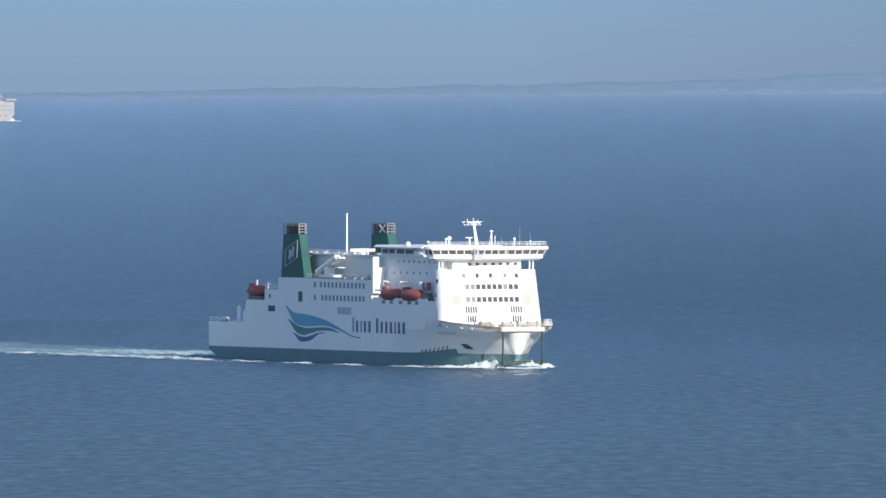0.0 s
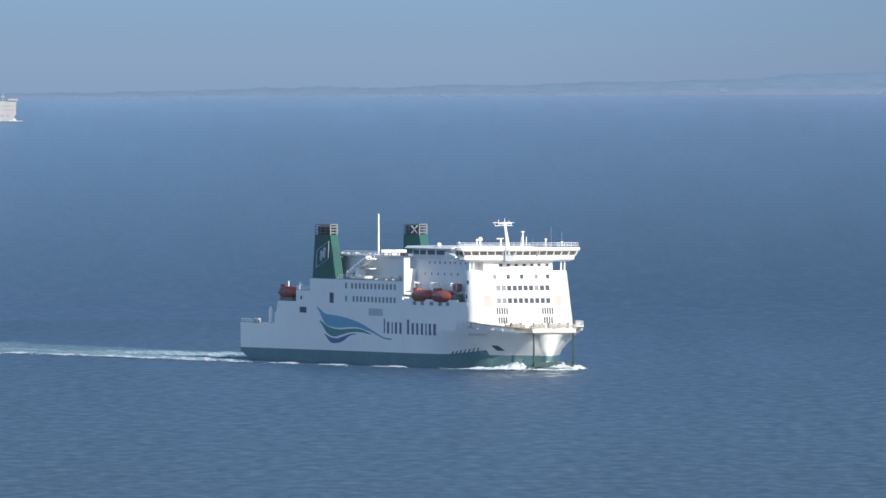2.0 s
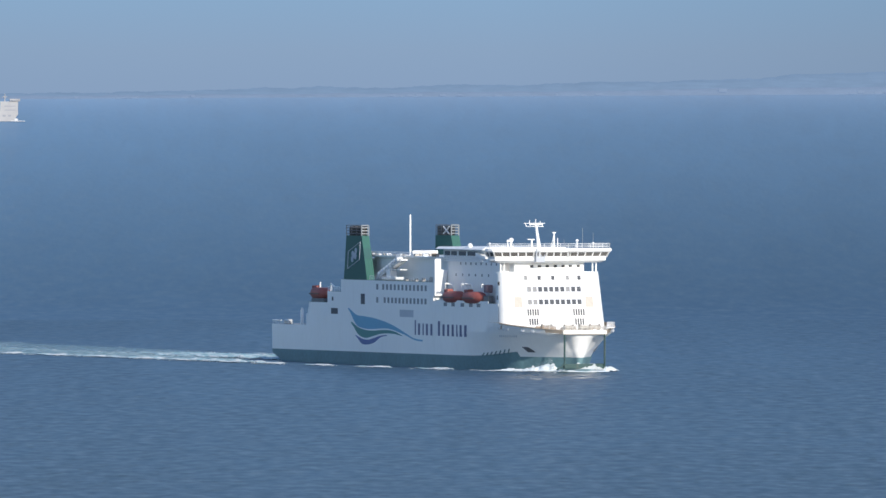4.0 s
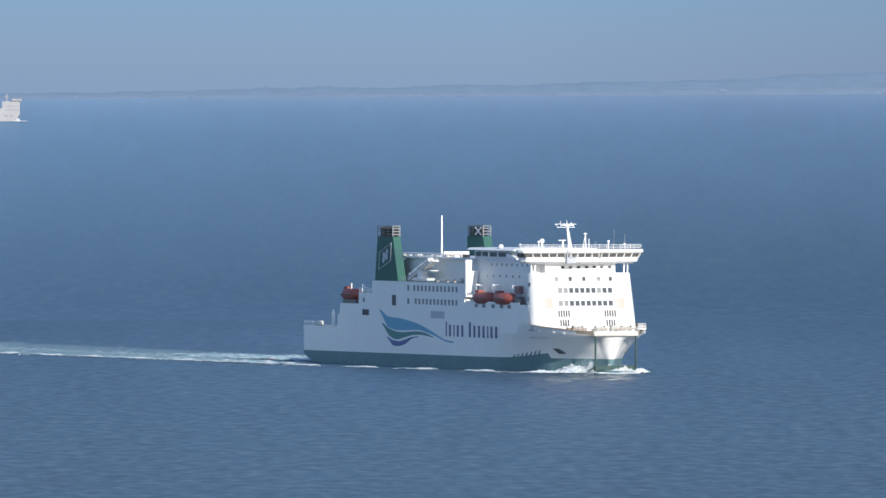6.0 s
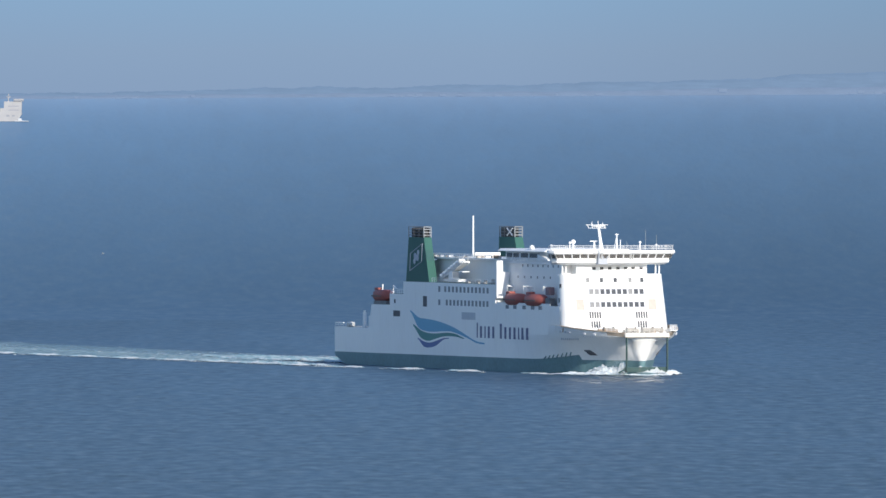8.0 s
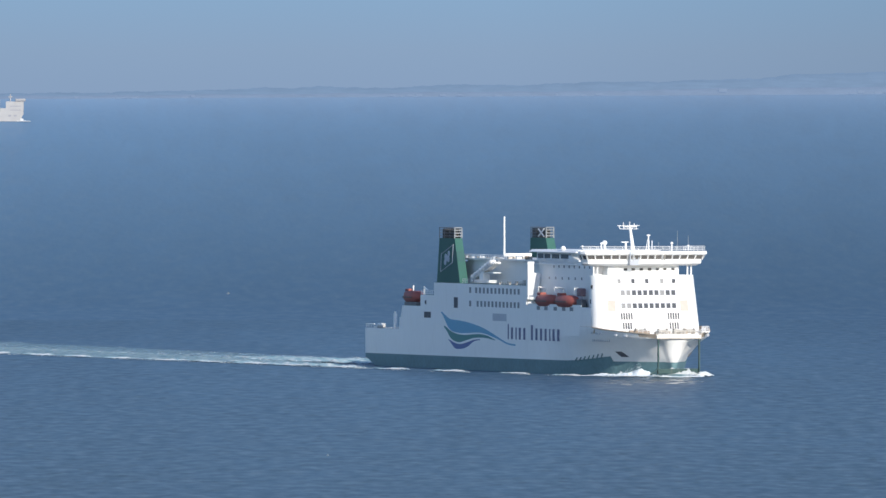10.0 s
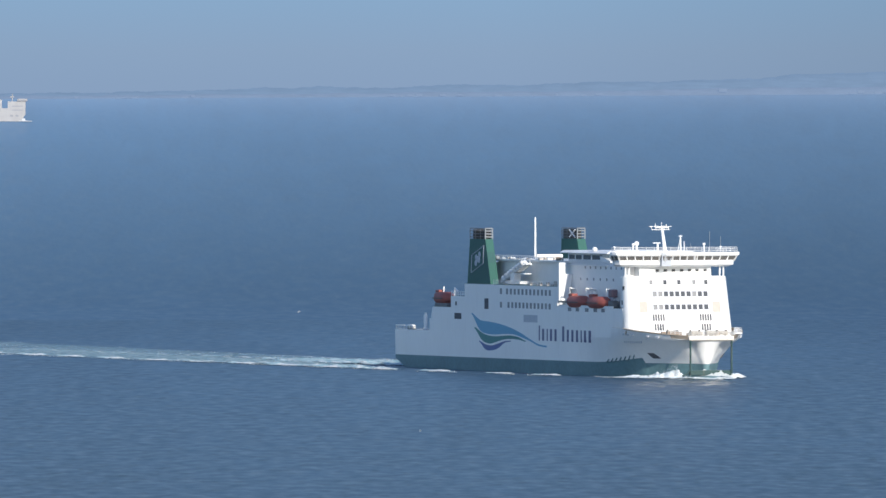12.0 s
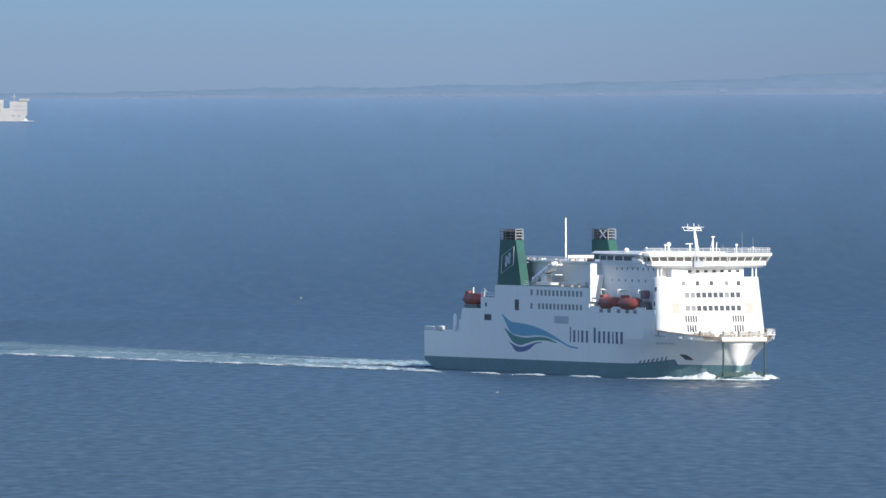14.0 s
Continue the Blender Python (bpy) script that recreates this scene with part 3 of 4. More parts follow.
    for y in (-12.0, -11.1, 11.3, 12.2):
        bm = bmesh.new()
        bar(bm, (147.2, y, 23.2), (147.3, y, 25.6), 0.2, 8)
        part("wing_pillar", bm, WHITE, ferry)
    # fin that shields the lifeboats
    for s in (-1, 1):
        bm = bmesh.new()
        prism(bm, [(s * 13.95, 17.2), (s * 13.95, 26.0), (s * 12.4, 26.0), (s * 12.4, 23.4), (s * 10.55, 23.4), (s * 11.6, 17.2)], "x", 108.7, 109.7)
        part("shield_fin", bm, WHITE, ferry, "white vertical fin abaft the lifeboats")
    # house over the boat deck
    part("bridge_deck", boxes((102.4, 147, -10.59, 10.9, 26.0, 26.25)), WHITE, ferry)
    part("after_bridge_house", boxes((104.2, 139, -9.6, 9.6, 26.25, 28.3), bevel=0.1), WHITE, ferry)
    bm = bmesh.new()
    prism(bm, [(-11.0, 28.25), (-11.0, 28.36), (-10.2, 28.85), (10.2, 28.85), (11.0, 28.36), (11.0, 28.25)], "x", 102.6, 133)
    part("after_bridge_roof", bm, WHITE, ferry)
    for x0, x1 in ((105.0, 108.6), (109.3, 113.0), (114.2, 118.9), (119.9, 126.4)):
        part("house_window", boxes((x0, x1, -9.66, -9.4, 26.75, 27.85), bevel=0.04), GLASS, ferry)
    part("deck_rail", railing([(103.0, -10.8, 25.6), (132, -10.8, 25.6)], 1.2, 1.5, 0.05), WHITE, ferry)
    part("deck_lip", boxes((102.8, 133, -11.0, -10.6, 25.35, 25.62), bevel=0.04), WHITE, ferry)
    # slanted canopy between the two houses
    bm = bmesh.new()
    prism(bm, [(128, 26.25), (128, 27.7), (130, 27.4), (134.5, 26.6), (134.5, 26.25)], "y", -10.8, -9.7)
    part("canopy", bm, WHITE, ferry)


def bridge(ferry):
    house = new("bridge")
    house.parent = ferry
    house["label"] = "wide white wheelhouse with a band of slanted windows"
    # sections across: lower wall, window band, roof edge; wings taper at the ends
    def plan(f, w, aft):
        half = [(aft, 10.6), (f - 4.0, 10.9), (f - 4.0, w), (f - 2.4, w), (f - 0.9, w - 0.6), (f - 0.2, 4.6), (f + 0.9, 3.6)]
        return [(x, -y) for x, y in half] + [(x, y) for x, y in half[::-1]]
    def loft(rings, cap=True):
        bm = bmesh.new()
        vs = [[bm.verts.new((x, y, z)) for x, y in pl] for pl, z in rings]
        for a, b in zip(vs, vs[1:]):
            for i in range(len(a)):
                j = (i + 1) % len(a)
                bm.faces.new((a[i], a[j], b[j], b[i]))
        if cap:
            bm.faces.new(vs[0]), bm.faces.new(vs[-1])
        return bm
    part("wing_floor", loft([(plan(149.0, 13.7, 141.5), 25.45), (plan(149.8, 14.6, 141), 25.95), (plan(149.9, 14.7, 141), 26.97)]), WHITE, house)
    part("window_band", loft([(plan(149.85, 14.65, 141.1), 26.97), (plan(150.25, 15.15, 141), 27.88)], False), BRIDGEGLASS, house, "dark slanted bridge windows")
    part("bridge_roof", loft([(plan(150.5, 15.4, 140.5), 27.88), (plan(150.8, 15.7, 140.3), 28.2), (plan(150.7, 15.7, 140.3), 28.8)]), WHITE, house)
    part("grey_screen", boxes((149.2, 150.85, -4.4, -2.1, 25.6, 26.97), (150.2, 151.05, -4.4, -2.1, 28.02, 28.6), (150.2, 150.95, -4.4, -4.15, 26.97, 28.02), (150.2, 150.95, -3.35, -3.1, 26.97, 28.02), (150.2, 150.95, -2.3, -2.1, 26.97, 28.02)), PALE, house, "grey panel on the wheelhouse front")
    lo, hi = plan(149.9, 14.72, 141), plan(150.3, 15.22, 140.9)
    me = mesh_of(bars([((0, 0, 0), (0, 0, 1))], 1.0, 4), "mullion", WHITE)
    def mull(p, q, r):
        p, q = Vector(p), Vector(q)
        w = q - p
        shared("mullion", me, house, Matrix.Translation(p) @ w.to_track_quat("Z", "Y").to_matrix().to_4x4() @ Matrix.Diagonal((r, r, w.length, 1)))
    n = len(lo)
    for i in range(n - 1):
        a, b, c, d = lo[i], lo[i + 1], hi[i], hi[i + 1]
        k = max(1, round(math.dist(a, b) / 1.75))
        for j in range(k + 1):
            u = j / k
            mull((a[0] + (b[0] - a[0]) * u, a[1] + (b[1] - a[1]) * u, 26.82), (c[0] + (d[0] - c[0]) * u, c[1] + (d[1] - c[1]) * u, 28.0), 0.17 if 0 < j < k else 0.24)
    part("roof_rail", railing([(146.8, -11, 28.8), (146.8, -15.2, 28.8), (148.4, -15.2, 28.8), (150.2, -4, 28.8), (150.2, 4, 28.8), (148.4, 15.2, 28.8), (146.8, 15.2, 28.8), (146.8, 11, 28.8)], 1.1, 1.8, 0.05), WHITE, house)


def windows(ferry):
    def pane(name, w, h, mat=GLASS):
        """A window in a raised frame, facing +x."""
        return mesh_of(boxes((-0.25, 0.03, -w / 2, w / 2, -h / 2, h / 2), bevel=0.04), name, mat)
    big, small, mid, port = pane("window", 0.98, 1.15), pane("window", 0.85, 0.6), pane("window", 0.85, 1.05), pane("window", 1.35, 1.35, SIDEGLASS)
    big_pale, mid_pale = pane("window", 0.98, 1.15, PALEGLASS), pane("window", 0.85, 1.05, PALEGLASS)
    frame_me = mesh_of(boxes((-0.2, 0.02, -0.62, 0.62, -0.70, 0.70), bevel=0.03), "window_frame", PALE)
    lean = math.degrees(math.atan(2.6 / 12.3))
    for z, me, ys in ((19.22, big, [-6.0 + 1.395 * i for i in range(10)]), (16.22, big, [-6.05 + 1.395 * i for i in range(10)]),
                      (21.9, mid, [-6.7, -3.25, 0.2, 3.9, 6.85])):
        for k, y in enumerate(ys):
            if me is big:
                shared("window_frame", frame_me, ferry, pose(front_x(z), y, z, 0, -lean, 0))
            pale = (z > 21 and k in (0, 3)) or (16 < z < 17 and k in (0, 1)) or (19 < z < 20 and k in (0, 1, 7))
            shared("window", (mid_pale if me is mid else big_pale) if pale else me, ferry, pose(front_x(z) + 0.03, y, z, 0, -lean, 0))
    for y in (-4.1, -2.15, -0.15, 1.9, 3.85, 5.7, 7.7):
        shared("window", small, ferry, pose(147.22, y, 24.6))
    # long side: two rows below the promenade
    for z, xs in ((18.9, [71.5] + [75.5 + 2.55 * i for i in range(12)]), (15.75, [71.5] + [76.5 + 2.45 * i for i in range(12)])):
        for x in xs:
            for s in (-1, 1):
                shared("window", port, ferry, pose(x, s * 13.9, z, 0, 0, s * 90))
    faint = pane("window", 0.8, 0.6, SIDEGLASS)
    for z, xs in ((25.0, [118 + 3.3 * i for i in range(8)]), (22.3, [115 + 4.2 * i for i in range(6)])):
        for x in xs:
            for s in (-1, 1):
                shared("window", faint, ferry, pose(x, s * 10.6, z, 0, 0, s * 90))
    shared("window", mid, ferry, pose(145.0, -11.9, 17.2, 0, 0, -90))
    shared("window", mid, ferry, pose(147.9, -12.75, 20.5, 0, 0, -80))
    # vent grilles and beige panels on the front
    slot = mesh_of(boxes((-0.1, 0.06, -0.21, 0.21, -0.78, 0.78)), "vent_slot", DARK)
    for y0 in (-5.45, 6.15):
        for i in range(5):
            shared("vent_slot", slot, ferry, pose(front_x(13.8), y0 + 0.62 * (i - 2), 13.8, 0, -lean, 0))
            if i < 4:
                shared("vent_slot", slot, ferry, pose(front_x(11.6), y0 + 0.62 * (i - 1.5), 11.6, 0, -lean, 0))
    panel = mesh_of(boxes((-0.1, 0.04, -1.0, 1.0, -1.3, 1.3)), "beige_panel", BEIGE)
    for y in (-9.0, 9.0):
        shared("beige_panel", panel, ferry, pose(front_x(16.2), y, 16.2, 0, -lean, 0))
    # doors and hatches in the side
    part("side_door", boxes((60.6, 63.2, -13.94, -13.7, 14.6, 17.1)), DARK, ferry, "dark shell door")
    part("side_hatch", boxes((40.5, 45.0, -13.94, -13.7, 12.0, 13.4)), DARK, ferry, "dark mooring opening")
    part("side_hatch", boxes((41.0, 42.0, -13.94, -13.7, 15.2, 16.1)), DARK, ferry)
    part("louvre_panel", boxes((86.5, 95.5, -13.95, -13.7, 11.9, 13.6)), PALE, ferry, "grey louvred panel")


def curve_band(name, tops, bottoms, mat, ferry):
    """A painted stripe on the side between two smooth lines given by a few heights at even steps from x0 to x1."""
    bm = bmesh.new()
    (x0, x1, *a), (_, _, *b) = tops, bottoms
    def at(v, u):
        u *= len(v) - 1
        i = min(int(u), len(v) - 2)
        p = [v[max(0, min(len(v) - 1, i + k))] for k in (-1, 0, 1, 2)]
        t = u - i
        return 0.5 * (2 * p[1] + (p[2] - p[0]) * t + (2 * p[0] - 5 * p[1] + 4 * p[2] - p[3]) * t * t + (3 * p[1] - p[0] - 3 * p[2] + p[3]) * t ** 3)
    col = []
    for i in range(49):
        u = i / 48
        x = x0 + (x1 - x0) * u
        t, q = at(a, u), at(b, u)
        q = min(q, t - 0.02)
        col.append([bm.verts.new((x, y, z)) for y, z in ((-13.925, t), (-13.925, q), (-13.88, q), (-13.88, t))])
    for c, d in zip(col, col[1:]):
        for j in range(4):
            bm.faces.new((c[j], d[j], d[(j + 1) % 4], c[(j + 1) % 4]))
    bm.faces.new(col[0]), bm.faces.new(col[-1])
    part(name, bm, mat, ferry)


def livery(ferry):
    curve_band("blue_stripe", (52, 101.5, 13.6, 12.0, 11.7, 11.4, 10.9, 10.2, 9.2, 8.0, 6.9, 6.6), (52, 101.5, 13.3, 9.6, 8.75, 8.7, 8.9, 8.9, 8.3, 7.5, 6.5, 6.2), BLUE, ferry)
    curve_band("green_stripe", (54, 88, 10.3, 9.0, 8.4, 8.3, 8.5, 8.6, 8.3, 7.5), (54, 88, 9.9, 7.3, 6.5, 7.0, 7.6, 7.8, 7.7, 7.3), TEAL, ferry)
    curve_band("navy_stripe", (57, 78, 7.1, 6.3, 6.1, 6.6, 7.2, 7.4), (57, 78, 6.9, 5.1, 4.95, 5.5, 6.8, 7.2), STRIPE, ferry)
    # lettering stands as plain upright bars
    x, i = 96.4, 0
    for word in (5, 7):
        for k in range(word):
            h = 3.5 if k == 0 else 2.75
            w = 0.75 if (word == 5 and k in (0, 2)) or (word == 7 and k == 4) else 1.3
            part("letter_bar", boxes((x, x + w, -13.93, -13.8, 7.75, 7.75 + h)), NAVY, ferry)
            x += w + (1.42 if w < 1 else 1.67)
        x += 2.0


def funnels(ferry):
    for s in (-1, 1):
        f = new("funnel")
        f.parent = ferry
        f["label"] = "tall green tapered funnel with a steel pipe cage"
        def at(z):
            k = (z - 20.4) / 10.6
            inner, outer = (11.5 - 0.3 * k, 13.6 - 0.5 * k) if s < 0 else (10.0, 12.3 - 0.2 * k)
            return 48.3 + 0.4 * k, 63.9 - 4.9 * k, inner, outer
        zs = [20.4, 25.6, 28.2, 31.0]
        for (z0, z1), mat in zip(zip(zs, zs[1:]), (FUNNEL, FUNNEL, FUNNEL)):
            bm = bmesh.new()
            lo, hi = at(z0), at(z1)
            ring = []
            for (a, b, c, d), z in ((lo, z0), (hi, z1)):
                ring.append([bm.verts.new(p) for p in ((a, s * c, z), (b, s * c, z), (b, s * d, z), (a, s * d, z))])
            for i in range(4):
                j = (i + 1) % 4
                bm.faces.new((ring[0][i], ring[0][j], ring[1][j], ring[1][i]))
            bm.faces.new(ring[0]), bm.faces.new(ring[1])
            part("funnel_casing", bm, mat, f)
        # dark band across the front
        lo, hi = at(25.5), at(28.0)
        bm = bmesh.new()
        prism(bm, [(lo[1] - 0.3, 25.5), (lo[1] + 0.05, 25.5), (hi[1] + 0.05, 28.0), (hi[1] - 0.3, 28.0)], "y", s * lo[2] + 0.02 * s, s * hi[3] - 0.02 * s)
        part("front_band", bm, FUNNEL_D, f)
        # pipes and cage on top
        ci, co = (11.3, 13.1) if s < 0 else (10.1, 12.0)
        part("soot_screen", boxes((49.2, 58.6, s * ci + s * 0.25 - 0.05, s * ci + s * 0.25 + 0.05, 31.0, 33.3)), SOOT, f, "soot-dark screen behind the pipes")
        if s > 0:
            rows = [((54.0, ci - 0.05, 31.4), (57.6, ci - 0.05, 33.1)), ((54.0, ci - 0.05, 33.1), (57.6, ci - 0.05, 31.4))]
            part("cross_brace", bars(rows, 0.2, 5), WHITE, f, "white crossed braces on the cage")
        for i in range(7):
            bm = bmesh.new()
            bar(bm, (49.6 + 1.4 * i, s * (ci + co) / 2, 30.9), (49.6 + 1.4 * i, s * (ci + co) / 2, 33.2), 0.42, 8)
            part("exhaust_pipe", bm, SOOT, f, "soot-black exhaust pipe")
        a, b, c, d = 48.8, 59.0, s * ci, s * co
        rows, front = [], []
        for z in (31.5, 32.2, 32.9, 33.5):
            rows += [((a, c, z), (b, c, z)), ((b, d, z), (a, d, z)), ((a, d, z), (a, c, z))]
            front.append(((b, c, z), (b, d, z)))
        for x in (48.8, 52.2, 55.6):
            rows += [((x, c, 31), (x, c, 33.5)), ((x, d, 31), (x, d, 33.5))]
        for y in (c, d):
            front.append(((b, y, 31), (b, y, 33.5)))
        # side bars take a darker steel than the sunlit front: shade painted in
        part("side_cage", bars(rows, 0.09, 5), CAGE, f, "dull cage bars with side shade painted dark")
        part("front_cage", bars(front, 0.15, 5), STEEL, f, "bright steel cage bars")
        # emblem: a plain framed lozenge on the outer face
        def slant(u, v):
            z = 23.0 + 4.2 * v + 2.3 * u
            return (50.6 + 7.8 * u, s * (at(z)[3] + 0.03), z)
        bm = bmesh.new()
        c = [slant(u, v) for u, v in ((0, 0), (1, 0), (1, 1), (0, 1))]
        for p, q in zip(c, c[1:] + c[:1]):
            bar(bm, p, q, 0.13, 4)
        part("emblem_frame", bm, PALE, f)
        bm = bmesh.new()
        for u, v in ((0.36, 0.35), (0.62, 0.38), (0.38, 0.65), (0.64, 0.68), (0.5, 0.5)):
            p = slant(u, v)
            bmesh.ops.create_uvsphere(bm, u_segments=10, v_segments=6, radius=0.75, matrix=Matrix.Translation(p) @ Matrix.Diagonal((1.1, 0.12, 1, 1)))
        part("emblem_shape", bm, PALE, f)


def lifeboat(name, length):
    """Enclosed boat: rounded hull and a raised canopy, with a keel line and small windows."""
    boat = tagged(new(name), "orange enclosed lifeboat in davits on the ferry side", "lifeboat", "lifeboats of the ferry")
    bm = bmesh.new()
    n = 14
    ring = []
    for i in range(n + 1):
        u = i / n * 2 - 1
        w = 1.75 * (1 - abs(u) ** 3.2) + 0.05
        low = -1.3 * (1 - abs(u) ** 4)
        top = 1.25 * (1 - abs(u) ** 5) + 0.35
        prof = [(0, low), (0.6, low * 0.85), (0.95, low * 0.3), (1.0, 0.15), (0.85, top * 0.75), (0.45, top), (0, top)]
        ring.append([bm.verts.new((u * length / 2, w * a, z)) for a, z in prof] + [bm.verts.new((u * length / 2, -w * a, z)) for a, z in prof[-2:0:-1]])
    for a, b in zip(ring, ring[1:]):
        for i in range(len(a)):
            j = (i + 1) % len(a)
            bm.faces.new((a[i], a[j], b[j], b[i]))
    bm.faces.new(ring[0]), bm.faces.new(ring[-1])
    part("boat_shell", bm, ORANGE, boat, "orange moulded shell", smooth=True)
    part("fender_strip", boxes((-length * 0.3, length * 0.3, -1.83, -1.7, 0.0, 0.22), (-length * 0.3, length * 0.3, 1.7, 1.83, 0.0, 0.22)), SOOT, boat)
    part("helm_hood", boxes((-length * 0.36, -length * 0.18, -0.8, 0.8, 1.3, 2.1), bevel=0.25), ORANGE, boat)
    return boat


LIFEBOATS = []


def boats(ferry):
    for s in (-1, 1):
        for x in (119.6, 132.6):
            LIFEBOATS.append((lifeboat("lifeboat", 13.2), pose(x, s * 12.9, 16.85)))
        for x in (114.5, 125, 127.2, 138):
            bm = bmesh.new()
            bar(bm, (x, s * 10.7, 16.0), (x, s * 11.6, 20.0), 0.2, 6)
            bar(bm, (x, s * 11.6, 20.0), (x, s * 13.2, 20.2), 0.2, 6)
            bar(bm, (x, s * 13.2, 20.2), (x, s * 13.0, 18.6), 0.08, 6)
            part("davit", bm, WHITE, ferry, "white boat davit")
        part("raft_canisters", boxes((139.2, 141.6, s * 12.4 - 0.8, s * 12.4 + 0.8, 18.3, 20.2), bevel=0.3), MAROON, ferry)
        part("raft_rack", boxes((139.0, 142.0, s * 12.4 - 0.7, s * 12.4 + 0.7, 15.8, 17.6), bevel=0.08), CAGE, ferry)
        bm = prism(bmesh.new(), [(109.8, s * 13.93), (128, s * 13.93), (142.8, s * 13.33), (142.8, s * 13.2), (128, s * 13.78), (109.8, s * 13.78)], "z", 15.82, 16.3)
        part("boat_deck_edge", bm, HULLW, ferry)
        me = mesh_of(boxes((-1.0, 1.0, -0.12, 0.12, -0.4, 0.45)), "deck_opening", SIDEGLASS)
        for x in (116.5, 121.5, 127.5, 132.5, 137):
            shared("deck_opening", me, ferry, pose(x, s * (13.85 - 0.0402 * max(0, x - 128)), 15.25))
        LIFEBOATS.append((lifeboat("lifeboat", 11.0), pose(29.4, s * 12.4, 16.6)))
        part("boat_cradle", boxes((26.2, 34.5, s * 12.4 - 1.2, s * 12.4 + 1.2, 14.7, 15.6), bevel=0.06), CAGE, ferry)


def deck_gear(ferry):
    # mast amidships
    bm = bmesh.new()
    bar(bm, (57.6, 0, 20.4), (57.6, 0, 36.1), 0.26, 10, 0.18)
    part("main_mast", bm, WHITE, ferry, "slim white pole mast")
    part("funnel_deck_house", boxes((50, 57.4, -9.0, 9.0, 20.4, 25.6), bevel=0.15), WHITE, ferry)
    part("top_rail", railing([(58, -10.2, 26.35), (85.6, -10.2, 26.35)], 0.9, 1.3, 0.06, 3), WHITE, ferry)
    part("promenade_rail", railing([(66, -13.7, 20.4), (108, -13.7, 20.4)], 1.1, 1.6, 0.04), WHITE, ferry)
    # stairway against the house
    rows = []
    for i in range(15):
        x, z = 69.0 + 14.5 * i / 14, 21.0 + 4.3 * i / 14
        rows.append((x - 0.7, x + 0.7, -12.6, -11.0, z, z + 0.35))
    for r in rows:
        part("stair_tread", boxes(r), WHITE, ferry)
    bm = bmesh.new()
    for y in (-12.6, -11.0):
        bar(bm, (68.4, y, 22.0), (83.6, y, 26.6), 0.10, 5)
        bar(bm, (68.4, y, 20.9), (83.6, y, 25.3), 0.20, 5)
        for i in range(8):
            x, z = 69 + 2 * i, 21 + 0.6 * i
            bar(bm, (x, y, z), (x, y, z + 1.2), 0.07, 4)
    part("stair_rails", bm, WHITE, ferry)
    for i in range(8):
        x, z = 70.0 + 1.75 * i, 21.9 + 0.53 * i
        bm = bmesh.new()
        bar(bm, (x, -13.1, z), (x, -11.6, z), 0.62, 12)
        bmesh.ops.bevel(bm, geom=[e for e in bm.edges if len(e.link_faces) == 2 and e.calc_face_angle(0) > 1], offset=0.12, segments=2, affect="EDGES")
        part("raft_canister", bm, WHITE, ferry, "white drum liferaft canister", smooth=True)
    part("stair_landing", boxes((76, 84, -12.8, -11.0, 23.0, 23.2), (72.5, 82, -13.2, -11.0, 20.7, 21.3), (75, 77.5, -12.9, -11.2, 21.3, 23.0)), WHITE, ferry)
    for r in ((86, 88, -12.9, -12.2, 20.4, 21.1), (92, 94.5, -12.9, -12.2, 20.4, 21.2), (97, 99, -12.9, -12.2, 20.4, 21.3), (101, 103, -12.6, -11.8, 20.4, 21.6)):
        part("deck_bench", boxes((r[0], r[1], r[2], r[3], r[4], r[4] + 0.45), (r[0], r[1], r[3] - 0.12, r[3], r[4] + 0.45, r[5])), DULL, ferry, "weathered deck bench")
    part("house_doorway", boxes((102.5, 104.2, -9.36, -9.0, 20.5, 22.8)), DARK, ferry)
    # after mooring deck
    part("stern_rail", railing([(0.3, -13.7, 9.1), (11, -13.7, 9.1)], 0.75, 1.8, 0.06, 2), WHITE, ferry)
    part("stern_rail_cap", boxes((0.2, 6.0, -13.85, -13.45, 9.8, 10.05), (8.6, 11.2, -13.85, -13.45, 9.8, 10.05), bevel=0.05), WHITE, ferry)
    bm = bmesh.new()
    bar(bm, (16.0, -12.1, 9.0), (16.0, -12.1, 12.6), 0.45, 10)
    bar(bm, (16.0, -12.1, 12.6), (16.0, -12.1, 13.1), 0.28, 8)
    part("vent_post", bm, WHITE, ferry, "white vent post")
    part("stern_house", boxes((18.5, 22.5, -12.0, 12.0, 9.0, 11.8)), HULLW, ferry)
    for r in ((6.3, 8.4, -13.2, -11.6, 9.0, 10.2),):
        part("stern_winch", boxes(r, bevel=0.3), STEEL, ferry)
    part("boat_deck_rail", railing([(38, -13.7, 17.4), (47, -13.7, 17.4)], 1.1, 1.4, 0.07), WHITE, ferry)
    part("boat_crane", bars([((35, -12, 14.7), (35.5, -12, 19.2)), ((35.5, -12, 19.2), (40, -12.8, 18.5))], 0.18, 6), WHITE, ferry)
    part("boat_post", bars([((28, -12, 17.5), (28.2, -12, 19.5))], 0.18, 6), WHITE, ferry)
    # radar mast and aerials on the wheelhouse roof
    bm = bmesh.new()
    bar(bm, (142.6, -0.35, 28.7), (141.4, -0.75, 34.6), 0.5, 10, 0.26)
    part("radar_mast", bm, WHITE, ferry, "white raked radar mast")
    rows = [((141.3, -3.2, 33.9), (141.3, 1.3, 33.9)), ((141.3, -3.8, 34.65), (141.3, 1.7, 34.65)), ((141.3, -0.75, 34.2), (141.3, -0.75, 35.6)), ((141.3, -2.3, 34.2), (141.3, -2.3, 35.4)), ((141.3, 0.4, 34.2), (141.3, 0.4, 35.2))]
